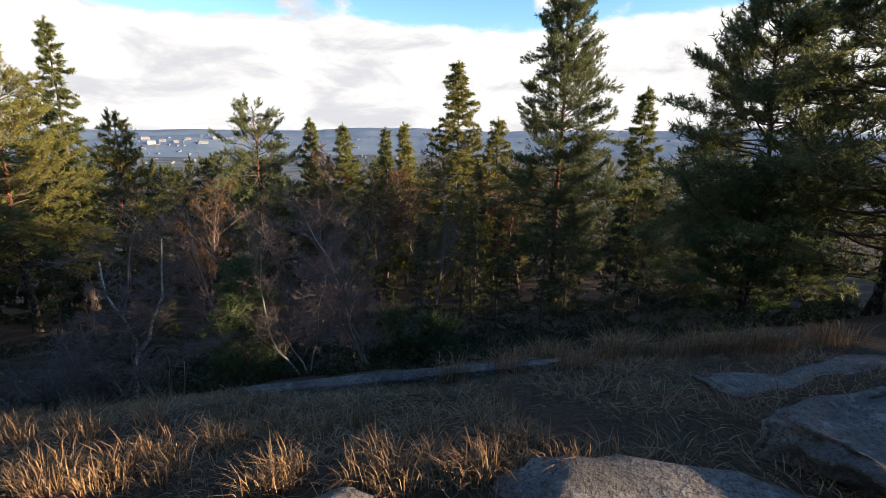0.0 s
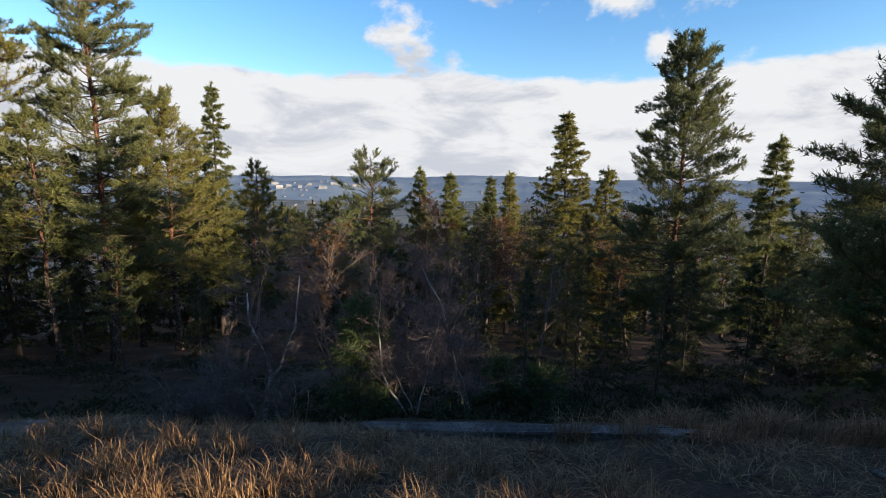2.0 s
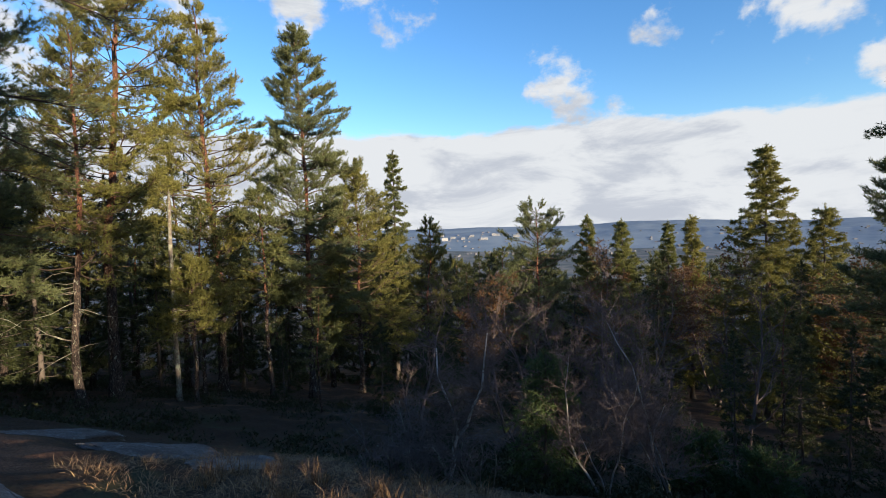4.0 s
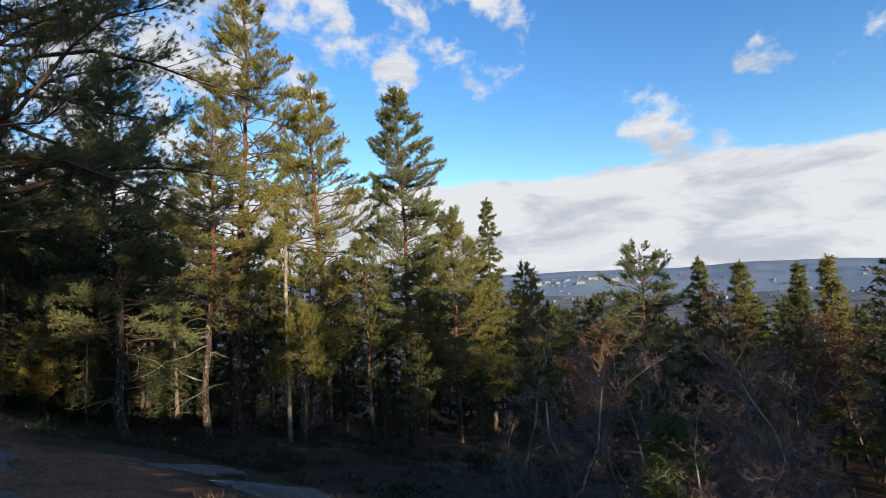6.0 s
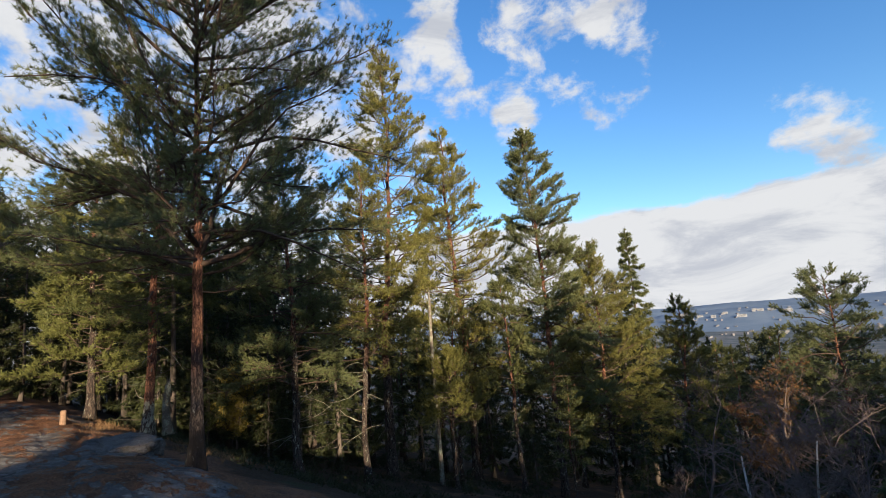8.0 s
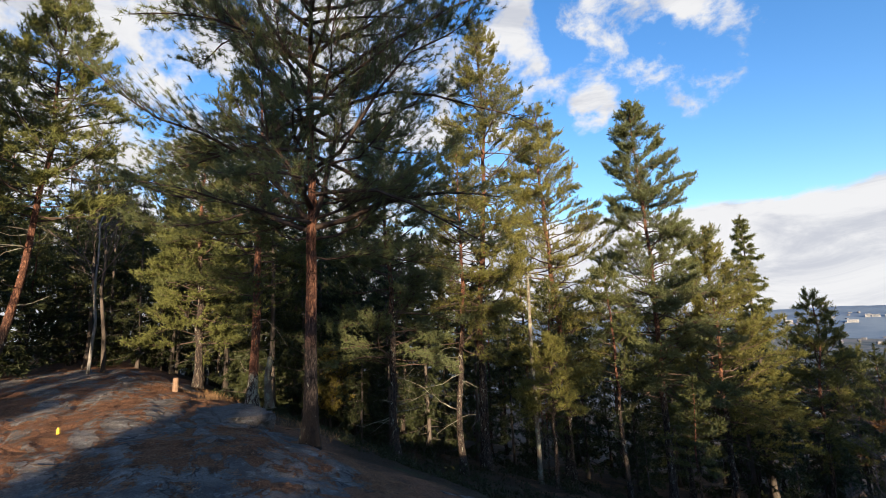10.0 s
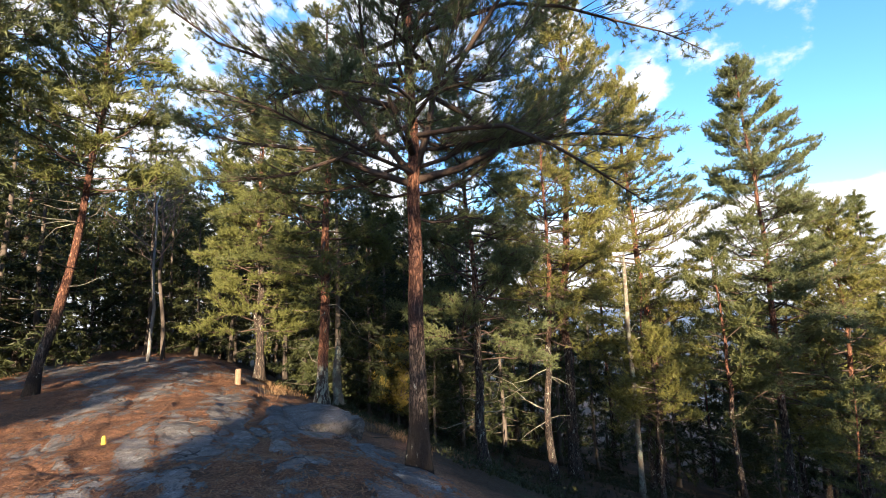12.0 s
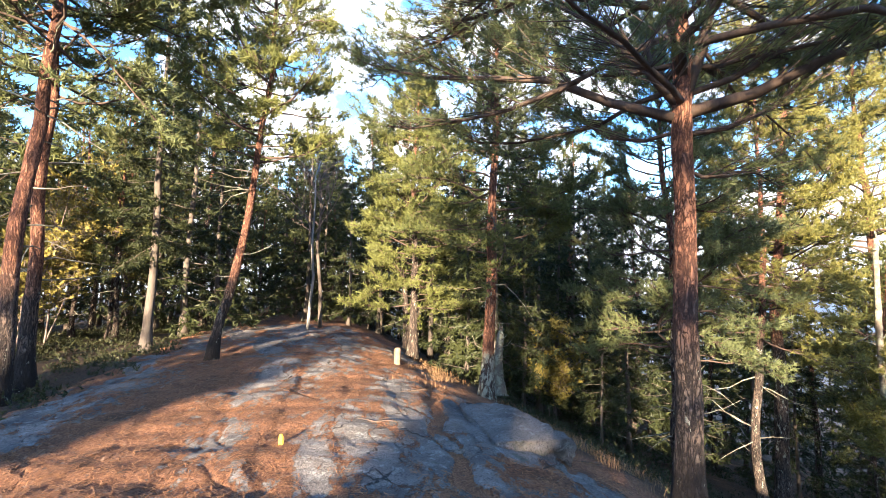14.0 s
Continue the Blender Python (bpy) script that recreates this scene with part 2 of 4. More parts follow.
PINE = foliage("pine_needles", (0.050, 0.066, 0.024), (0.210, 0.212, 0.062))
# pine needles lightened and yellowed: low sun put into the colour
PINE_SUNLIT = foliage("sun_tinted_pine_needles", (0.075, 0.082, 0.024), (0.27, 0.245, 0.065))
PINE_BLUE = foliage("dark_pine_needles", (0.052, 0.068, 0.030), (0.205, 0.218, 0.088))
# next two darkened in the colour to stand in for woodland shade
SPRUCE = foliage("spruce_needles", (0.015, 0.023, 0.010), (0.078, 0.085, 0.029), 0.35)
PINE_SHADED = foliage("shaded_pine_needles", (0.032, 0.043, 0.017), (0.165, 0.168, 0.054))
RUST = foliage("rusty_leaves", (0.09, 0.045, 0.02), (0.24, 0.13, 0.05), 0.35)
YELLOWING = foliage("yellowing_leaves", (0.10, 0.085, 0.02), (0.30, 0.24, 0.06), 0.4)
YOUNG = foliage("young_pine_needles", (0.03, 0.06, 0.02), (0.11, 0.14, 0.05))
HEATHER = foliage("bilberry_leaves", (0.014, 0.020, 0.008), (0.060, 0.060, 0.022), 0.2)
BARK = bark_pine("pine_bark", 1.5, 2.6, 0.60, 0.75)
BARK_PALE = bark_pine("pale_footed_pine_bark", 0.95, 1.35, 0.47)
BARK_GREY = bark_pine("grey_footed_pine_bark", 4.0, 6.4, 0.56)
BARK_SPRUCE = bark_plain("spruce_bark", (0.04, 0.032, 0.026), (0.15, 0.12, 0.10))
BARK_BIRCH = bark_plain("birch_bark", (0.06, 0.052, 0.048), (0.46, 0.43, 0.40), scale=0.8)
BARK_WHITE = bark_plain("white_birch_bark", (0.12, 0.11, 0.10), (0.66, 0.63, 0.58), scale=0.8)
BARK_TWIG = bark_plain("bare_twigs", (0.065, 0.047, 0.042), (0.21, 0.16, 0.14))
BARK_DEAD = bark_plain("dead_wood_with_lichen", (0.055, 0.044, 0.035), (0.19, 0.155, 0.12), (0.22, 0.22, 0.165))
BRANCH = bark_plain("pine_branch", (0.032, 0.024, 0.020), (0.125, 0.082, 0.060))
ROCK = rock_material()
BEDROCK = bedrock_material()
GROUND = ground_material()
STRAW = blade_material("dry_grass", (0.10, 0.054, 0.026), (0.33, 0.195, 0.095))
NEEDLE = blade_material("fallen_needles", (0.14, 0.055, 0.025), (0.42, 0.20, 0.09))
WOOD = plain("weathered_wood", (0.14, 0.085, 0.055), (0.27, 0.17, 0.11), 30.0)
YELLOW = plain("yellow_paint", (0.36, 0.23, 0.03), (0.52, 0.36, 0.06), 40.0)
# far hills: blue distance haze is put into the base colour
HAZE_HILLS = plain("haze_tinted_hills", (0.11, 0.155, 0.215), (0.165, 0.21, 0.26), 0.004)
WHITE_WALL = plain("pale_render", (0.32, 0.32, 0.33), (0.44, 0.43, 0.42), 0.2)
HOUSES = plain("muted_house_walls", (0.11, 0.115, 0.13), (0.21, 0.20, 0.20), 0.05)
GREY_ROOF = plain("grey_roof", (0.22, 0.23, 0.25), (0.30, 0.30, 0.31), 0.2)
GLASS_DARK = plain("dark_window", (0.05, 0.06, 0.08), (0.08, 0.09, 0.11), 0.2, 0.3)


# ---------------------------------------------------------------- mesh helpers
class Mesh:
    """Gathers triangles, then makes one mesh of them."""

    def __init__(self):
        self.v, self.f, self.n = [], [], 0

    def add(self, verts, tris):
        self.v.append(np.asarray(verts, float))
        self.f.append(np.asarray(tris, int) + self.n)
        self.n += len(verts)

    def tube(self, pts, radii, sides=6, wobble=0.0, rng=None):
        pts, radii = np.asarray(pts, float), np.asarray(radii, float)
        n = len(pts)
        tang = np.gradient(pts, axis=0)
        tang /= np.linalg.norm(tang, axis=1)[:, None] + 1e-9
        ref = np.array([1.0, 0.0, 0.0]) if abs(tang[0][0]) < 0.8 else np.array([0.0, 1.0, 0.0])
        a = np.cross(tang, ref)
        a /= np.linalg.norm(a, axis=1)[:, None] + 1e-9
        b = np.cross(tang, a)
        ang = np.linspace(0, 2 * np.pi, sides, endpoint=False)
        r = radii[:, None] * (np.ones((n, sides)) if rng is None else 1 + wobble * rng.standard_normal((n, sides)))
        ring = pts[:, None, :] + r[:, :, None] * (np.cos(ang)[None, :, None] * a[:, None, :] + np.sin(ang)[None, :, None] * b[:, None, :])
        verts = np.concatenate([ring.reshape(-1, 3), pts[-1:], pts[:1]])
        i, j = np.meshgrid(np.arange(n - 1), np.arange(sides), indexing="ij")
        k = (j + 1) % sides
        p, q, s, t = i * sides + j, i * sides + k, (i + 1) * sides + k, (i + 1) * sides + j
        tris = np.concatenate([np.stack([p, q, s], -1).reshape(-1, 3), np.stack([p, s, t], -1).reshape(-1, 3)])
        m = np.arange(sides)
        cap = np.stack([(n - 1) * sides + m, (n - 1) * sides + (m + 1) % sides, np.full(sides, n * sides)], -1)
        foot = np.stack([(m + 1) % sides, m, np.full(sides, n * sides + 1)], -1)
        self.add(verts, np.concatenate([tris, cap, foot]))

    def spikes(self, feet, tips, radius):
        """Thin three-sided twigs from feet to tips."""
        b, e = np.asarray(feet, float), np.asarray(tips, float)
        d = e - b
        a = np.cross(d, (0.31, 0.52, 0.79))
        a /= np.linalg.norm(a, axis=1)[:, None] + 1e-9
        c = np.cross(d / (np.linalg.norm(d, axis=1)[:, None] + 1e-9), a)
        verts = np.stack([b + radius * a, b + radius * (-0.5 * a + 0.87 * c), b + radius * (-0.5 * a - 0.87 * c), e], 1).reshape(-1, 3)
        i = np.arange(len(b))[:, None] * 4
        self.add(verts, np.concatenate([i + np.array([[0, 1, 3]]), i + np.array([[1, 2, 3]]), i + np.array([[2, 0, 3]])]))

    def blades(self, centres, ways, rng, k, length, width, spread=0.75):
        """k thin blades in a brush round each centre, along its way."""
        c, w = np.repeat(np.asarray(centres, float), k, 0), np.repeat(np.asarray(ways, float), k, 0)
        n = len(c)
        d = w + spread * rng.standard_normal((n, 3))
        d /= np.linalg.norm(d, axis=1)[:, None] + 1e-9
        side = np.cross(d, rng.standard_normal((n, 3)))
        side /= np.linalg.norm(side, axis=1)[:, None] + 1e-9
        ln = length * rng.uniform(0.6, 1.25, (n, 1))
        c = c + w * rng.uniform(-0.6, 0.3, (n, 1)) * length
        half = side * width * 0.5
        verts = np.stack([c - half, c + half, c + d * ln], 1).reshape(-1, 3)
        self.add(verts, np.arange(n * 3).reshape(-1, 3))

    def data(self, name, mat, smooth=False):
        me = bpy.data.meshes.new(name)
        me.from_pydata(np.concatenate(self.v), [], np.concatenate(self.f))
        me.materials.append(mat)
        if smooth:
            me.shade_smooth()
        me.update()
        return me


def part(name, mesh, mat, parent, label="", smooth=False):
    ob = new(name, mesh.data(name, mat, smooth))
    ob.parent = parent
    if label:
        tagged(ob, label)
    return ob


def unit(v):
    v = np.asarray(v, float)
    return v / (np.linalg.norm(v) + 1e-9)


# ---------------------------------------------------------------- the lie of the land
PROFILE_S = np.array([-4000, -1500, -300, -60, -25, -12, -6, -3, 0, 1.2, 2.2, 3.1, 4.2, 6.4, 8.0, 9.4, 11.5, 14.3, 21.0, 24.0, 40, 80, 200, 600, 1500, 6000])
PROFILE_Z = np.array([-130, -110, -40, -6, -2.2, -0.9, -0.35, -0.12, -0.04, -0.08, -0.24, -0.52, -0.86, -1.85, -2.7, -3.35, -3.95, -4.6, -6.7, -7.3, -11.2, -20, -46, -95, -130, -130])


def land(x, y, rough=True):
    """Height of the ground: a rounded ridge running west with a slope down to the north, then the valley."""
    x, y = np.asarray(x, float), np.asarray(y, float)
    s = y - 0.28 * x
    z = (np.interp(s - 0.25, PROFILE_S, PROFILE_Z) + np.interp(s + 0.25, PROFILE_S, PROFILE_Z)) / 2
    if rough:
        near = np.clip(1.4 - np.hypot(x + 8, y) / 60, 0, 1)
        z = z + near * (0.05 * np.sin(1.3 * x + 0.7 * y) * np.sin(0.9 * y - 0.5 * x + 1) + 0.025 * np.sin(3.1 * x - 2.3 * y) * np.sin(2.7 * y + 1.9 * x)
                        + 0.012 * np.sin(7.3 * x + 5.1 * y) * np.sin(6.1 * y - 4.9 * x))
        r = np.hypot(x, y)
        z = z + np.clip((r - 400) / 1500, 0, 1) * 12 * np.sin(x / 310 + 1) * np.sin(y / 270)
    return z


def build_ground():
    radii = np.concatenate([np.arange(1, 118) * 0.125, 14.625 * np.exp(np.linspace(0, math.log(4900 / 14.625), 140))[1:]])
    ang = np.linspace(0, 2 * np.pi, 460, endpoint=False)
    rr, aa = np.meshgrid(radii, ang, indexing="ij")
    x, y = -6 + rr * np.cos(aa), -0.5 + rr * np.sin(aa)
    z = land(x, y)
    n, m = x.shape
    verts = np.concatenate([np.stack([x, y, z], -1).reshape(-1, 3), [[-6, -0.5, float(land(-6, -0.5))]]])
    i, j = np.meshgrid(np.arange(n - 1), np.arange(m), indexing="ij")
    k = (j + 1) % m
    p, q, s, t = i * m + j, (i + 1) * m + j, (i + 1) * m + k, i * m + k
    tris = np.concatenate([np.stack([p, q, s], -1).reshape(-1, 3), np.stack([p, s, t], -1).reshape(-1, 3)])
    j = np.arange(m)
    tris = np.concatenate([tris, np.stack([j, (j + 1) % m, np.full(m, n * m)], -1)])
    g = Mesh()
    g.add(verts, tris)
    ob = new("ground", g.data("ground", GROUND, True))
    vx, vy = verts[:, 0], verts[:, 1]
    sr = vy - 0.28 * vx
    litter = np.clip((-4.5 - vx) / 3, 0, 1) * np.clip((5.5 - sr) / 3, 0, 1) * np.clip((sr + 4.5) / 2, 0, 1)
    litter = np.maximum(litter, np.clip((sr - 10) / 8, 0, 0.4))
    # far: share of the haze-tinted colour, growing with distance
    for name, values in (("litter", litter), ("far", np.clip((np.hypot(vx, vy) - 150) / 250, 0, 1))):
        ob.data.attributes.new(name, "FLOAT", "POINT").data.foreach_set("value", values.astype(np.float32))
    tagged(ob, "forest floor of needles, heath and moss on a slope", "ground", kind="structure")


build_ground()


def build_hills():
    """The wooded hills across the valley."""
    az = np.linspace(radians(-75), radians(75), 420)
    g = Mesh()
    for far, swell, crest, seed in ((3300.0, 34, -42.0, 3.0), (4500.0, 85, 2.0, 11.0)):
        top = np.array([crest + swell * noise.noise((a * 3.1 + seed, seed, 0)) + 12 * noise.noise((a * 11 + seed, 0, seed)) + 3 * noise.noise((a * 60, seed, 0)) for a in az])
        rows_ = []
        for f, u in ((0.80, 0.0), (0.87, 0.35), (0.94, 0.75), (1.0, 1.0), (1.05, 0.7)):
            rows_.append(np.stack([-np.sin(az) * far * f, np.cos(az) * far * f, -132 + (top + 132) * u + 0 * az], -1))
        v = np.stack(rows_)
        n, m = v.shape[:2]
        i, j = np.meshgrid(np.arange(n - 1), np.arange(m - 1), indexing="ij")
        p, q, s, t = i * m + j, i * m + j + 1, (i + 1) * m + j + 1, (i + 1) * m + j
        g.add(v.reshape(-1, 3), np.concatenate([np.stack([p, s, q], -1).reshape(-1, 3), np.stack([p, t, s], -1).reshape(-1, 3)]))
    tagged(new("backdrop_hills", g.data("backdrop_hills", HAZE_HILLS, True)), "wooded hills beyond the valley, tinted with blue haze", "hills", kind="structure")


build_hills()


# ---------------------------------------------------------------- trees
def crown_pine(u):
    return (0.35 + 0.65 * math.sin(math.pi * min(1.0, 0.30 + 0.62 * u))) * (1 - u ** 3 * 0.75)


def crown_oval(u):
    return min(1.0, 0.72 + 1.1 * u) * (0.10 + 0.90 * (1 - u ** 1.7) ** 0.8)


def crown_flat(u):
    return 0.75 + 0.45 * math.sin(math.pi * u) - 0.35 * u ** 4


def crown_spire(u):
    return 0.06 + 0.94 * (1 - u) ** 0.85


def conifer(name, label, at, height, base, radius, seed, kind="pine", limbs=44, needles=PINE, tufts=1.0, blade=(0.20, 0.035, 9), girth=None, lean=(0, 0),
            shape=None, dead=0, group="", limb_parts=False, sink=0.15, bare=0.3, low=False, extra=(), wind=0.19, crook=1.0, bark=None, lift=0.0):
    """A pine or spruce: wavy tapered trunk, curved limbs with twigs, and brushes of needles on them."""
    rng = np.random.default_rng(seed)
    x, y = at[0], at[1]
    z0 = at[2] if len(at) > 2 else float(land(x, y))
    tree = new(name)
    tree.location = (x, y, z0 - sink)
    spruce = kind == "spruce"
    shape = shape or (crown_spire if spruce else crown_pine)
    girth = girth or height * (0.010 if spruce else 0.0115)
    hs = np.linspace(0, 1, 16)
    wave = np.cumsum(rng.standard_normal((16, 2)), 0) * (0.004 if spruce else 0.010) * height * 0.5 * crook
    wave -= wave[0]
    stem = np.stack([wave[:, 0] + lean[0] * hs, wave[:, 1] + lean[1] * hs, hs * height], -1)
    flare = 1 + 0.7 * np.exp(-hs * height / 0.25)
    rad = girth * np.maximum(0.10, (1 - hs * 0.88)) * flare

    def stem_at(h):
        return np.array([np.interp(h, stem[:, 2], stem[:, k]) for k in range(3)])

    trunk = Mesh()
    fine = np.linspace(0, 1, 14 if low else 34)
    trunk.tube(np.stack([np.interp(fine, hs, stem[:, k]) for k in range(3)], -1), np.interp(fine, hs, rad), 6 if low else 12, 0.045, rng)
    part("trunk", trunk, bark or (BARK_SPRUCE if spruce else BARK_GREY), tree, smooth=True)
    wood, crown, cs, ds = Mesh(), Mesh(), [], []
    turn = rng.uniform(0, 6.28)
    for i in range(-len(extra), limbs):
        u = (max(i, 0) + rng.uniform(0, 0.9)) / limbs
        h = base + (height * 0.985 - base) * u
        turn += 2.4 + rng.uniform(-0.5, 0.5)
        ln = max(0.12, radius * shape(u) * rng.uniform(0.6, 1.15))
        rise = (-0.25 + 0.75 * u ** 1.5 + rng.uniform(-0.12, 0.12)) if spruce else (0.05 + lift + 0.55 * u ** 1.5 + rng.uniform(-0.25, 0.25))
        given = extra[i + len(extra)] if i < 0 else None
        if given:
            h, turn, ln, rise = given[0] - z0 + sink, math.atan2(given[1][1], given[1][0]), given[2], given[3]
        p = stem_at(h)
        d = np.array([math.cos(turn) * math.cos(rise), math.sin(turn) * math.cos(rise), math.sin(rise)])
        pts, q = [p], p.copy()
        for k in range(6):
            d = unit(d + wind * rng.standard_normal(3) * (0.5 if spruce else 1.0) + np.array([0, 0, 0.025 if not spruce else (-0.05 if k < 3 else 0.10)]))
            q = q + d * ln / 6
            pts.append(q.copy())
        pts = np.array(pts)
        r0 = given[4] if given else min(girth * 0.36, 0.008 + 0.0085 * ln)
        target = Mesh() if limb_parts else wood
        target.tube(pts[::3] if low else pts, np.linspace(r0, 0.005, 3 if low else 7), 3 if low else 5)
        if limb_parts:
            part("limb", target, BRANCH, tree, smooth=True)
        n = int((5 + ln * (6.5 if spruce else 6.5)) * tufts)
        f = rng.uniform(bare if not spruce else 0.12, 1.0, n)
        b = np.stack([np.interp(f * 6, np.arange(7), pts[:, c]) for c in range(3)], -1)
        k0 = np.minimum((f * 6).astype(int), 5)
        along = (pts[k0 + 1] - pts[k0]) * 6 / ln
        side = np.cross(along, (0, 0, 1)) * rng.choice((-1, 1), n)[:, None]
        out = along * 0.7 + side * rng.uniform(0.3, 1.1, (n, 1))
        out[:, 2] += (-0.30 if spruce else 0.22) + rng.uniform(-0.25, 0.25, n)
        out /= np.linalg.norm(out, axis=1)[:, None]
        tl = ((0.22 + 0.30 * ln * (1.05 - f)) if spruce else (0.30 + 0.42 * ln * (1.05 - f))) * 1.0
        tl = (tl * rng.uniform(0.6, 1.2, n))[:, None]
        if not low:
            wood.spikes(b, b + out * tl, 0.007)
        for w in (0.5, 1.0) if low else (0.30, 0.53, 0.76, 1.0):
            cs.append(b + out * tl * w + rng.standard_normal((n, 3)) * 0.04)
            ds.append(out * 0.8 + np.array([0, 0, 0.35 if not spruce else -0.1]))
    for k in range(8):
        cs.append(stem_at(height)[None] + np.array([[0, 0, 0.05 - 0.07 * k]]) + rng.standard_normal((1, 3)) * 0.03)
        ds.append(np.array([[0, 0, 1.0]]))
    deadwood = Mesh()
    for i in range(dead):
        h = rng.uniform(base * 0.35, base * 1.0)
        a = rng.uniform(0, 6.28)
        ln = rng.uniform(0.5, 1.6)
        p = stem_at(h)
        pts = [p]
        d = np.array([math.cos(a), math.sin(a), rng.uniform(-0.3, 0.3)])
        for k in range(4):
            d = unit(d + 0.25 * rng.standard_normal(3))
            pts.append(pts[-1] + d * ln / 4)
        deadwood.tube(np.array(pts), np.linspace(0.018, 0.004, 5), 4)
    tagged(part("branchwork", wood, BARK_SPRUCE if spruce else BRANCH, tree, smooth=True), kind="stuff")
    if dead:
        tagged(part("dead_branchwork", deadwood, BARK_DEAD, tree, "bare grey dead boughs", smooth=True), kind="stuff")
    crown.blades(np.concatenate(cs), np.concatenate(ds), rng, blade[2], blade[0], blade[1], 0.8)
    part("crown", crown, needles, tree)
    tagged(tree, label, "spruce tree" if spruce else "pine tree", group)
    return tree


def bare_tree(name, label, at, height, seed, bark=BARK_BIRCH, spread=0.5, stems=1, leaves=None, dense=1.0, girth=None, lean=(0, 0), group="", first=0.22, twig=BARK_TWIG, category="birch tree", crook=0.11, lines=None):
    """A leafless broadleaf: stems that fork three times down to fine twigs."""
    rng = np.random.default_rng(seed)
    x, y = at[0], at[1]
    tree = new(name)
    tree.location = (x, y, (at[2] if len(at) > 2 else float(land(x, y))) - 0.1)
    girth = girth or height * 0.012
    fine, cs, ds, tips = Mesh(), [], [], ([], [])

    def grow(p, d, ln, r, level, mesh):
        if level == 3:
            e = p + unit(d + rng.standard_normal(3) * 0.2) * ln
            tips[0].append(p)
            tips[1].append(e)
            cs.append(e)
            ds.append(d)
            return
        n = 9 if level == 0 else 4
        pts, q = [p], p.copy()
        for k in range(n):
            d = unit(d + rng.standard_normal(3) * (crook if level == 0 else 0.24) + np.array([0, 0, 0.12 if level == 0 else 0.05]))
            q = q + d * ln / n
            pts.append(q.copy())
        pts = np.array(pts)
        if level == 0 and lines:
            n, pts = len(lines[0]) - 1, np.array(lines.pop(0), float)
        mesh.tube(pts, np.linspace(r, max(0.003, r * 0.25), n + 1), (8, 4, 3)[level])
        count = (int(18 * dense), int(9 * dense), 7)[level]
        for k in range(count):
            f = rng.uniform(first if level == 0 else 0.25, 1.0)
            b = np.array([np.interp(f * n, np.arange(n + 1), pts[:, c]) for c in range(3)])
            a = rng.uniform(0, 6.28)
            w = unit(d * 0.55 + spread * 1.7 * np.array([math.cos(a), math.sin(a), rng.uniform(-0.1, 0.6)]))
            grow(b, w, ln * rng.uniform(0.28, 0.5) * (1.15 - 0.5 * f), max(0.0035, r * 0.38 * (1.1 - f * 0.6)), level + 1, fine)

    for s in range(stems):
        a = rng.uniform(0, 6.28)
        tilt = 0.0 if stems == 1 else 0.30
        stem = Mesh()
        d = unit(np.array([math.cos(a) * tilt + lean[0] / height, math.sin(a) * tilt + lean[1] / height, 1.0]))
        grow(np.array([math.cos(a), math.sin(a), 0]) * (0.12 if stems > 1 else 0), d, height * (1 if s == 0 else rng.uniform(0.55, 0.95)), girth * (1 if s == 0 else 0.7), 0, stem)
        part("trunk", stem, bark, tree, smooth=True)
    fine.spikes(tips[0], tips[1], 0.004)
    tagged(part("twig_spray", fine, twig, tree), kind="stuff")
    if leaves:
        crown = Mesh()
        crown.blades(cs, ds, rng, 5, 0.10, 0.06, 0.9)
        part("crown", crown, leaves, tree)
    tagged(tree, label, category, group)
    return tree


def snag(name, label, at, height, girth, seed, stubs=4, lean=(0, 0), bark=BARK_DEAD):
    """A dead broken trunk with a jagged top and branch stubs."""
    rng = np.random.default_rng(seed)
    tree = new(name)
    tree.location = (at[0], at[1], (at[2] if len(at) > 2 else float(land(at[0], at[1]))) - 0.12)
    hs = np.linspace(0, 1, 22)
    pts = np.stack([lean[0] * hs + 0.03 * np.sin(hs * 7 + seed), lean[1] * hs + 0.03 * np.cos(hs * 6), hs * height], -1)
    rad = girth * (1 - 0.35 * hs) * (1 + 0.5 * np.exp(-hs * height / 0.2))
    rad[-1] *= 0.45
    m = Mesh()
    m.tube(pts, rad, 11, 0.09, rng)
    for k in range(3):
        a = rng.uniform(0, 6.28)
        c = pts[-1] + girth * 0.35 * np.array([math.cos(a), math.sin(a), -0.4])
        m.tube(np.array([c, c + [0, 0, rng.uniform(0.08, 0.22)]]), [girth * 0.3, 0.006], 5)
    part("trunk", m, bark, tree, smooth=True)
    for k in range(stubs):
        h = rng.uniform(0.35, 0.98)
        a = rng.uniform(0, 6.28)
        p = np.array([np.interp(h, hs, pts[:, c]) for c in range(3)])
        d = np.array([math.cos(a), math.sin(a), rng.uniform(-0.2, 0.5)])
        ln = rng.uniform(0.3, 1.0)
        b = Mesh()
        line = [p]
        for q in range(4):
            d = unit(d + 0.3 * rng.standard_normal(3))
            line.append(line[-1] + d * ln / 4)
        b.tube(np.array(line), np.linspace(0.022, 0.005, 5), 5)
        part("stub", b, bark, tree, smooth=True)
    tagged(tree, label, "dead tree")
    return tree


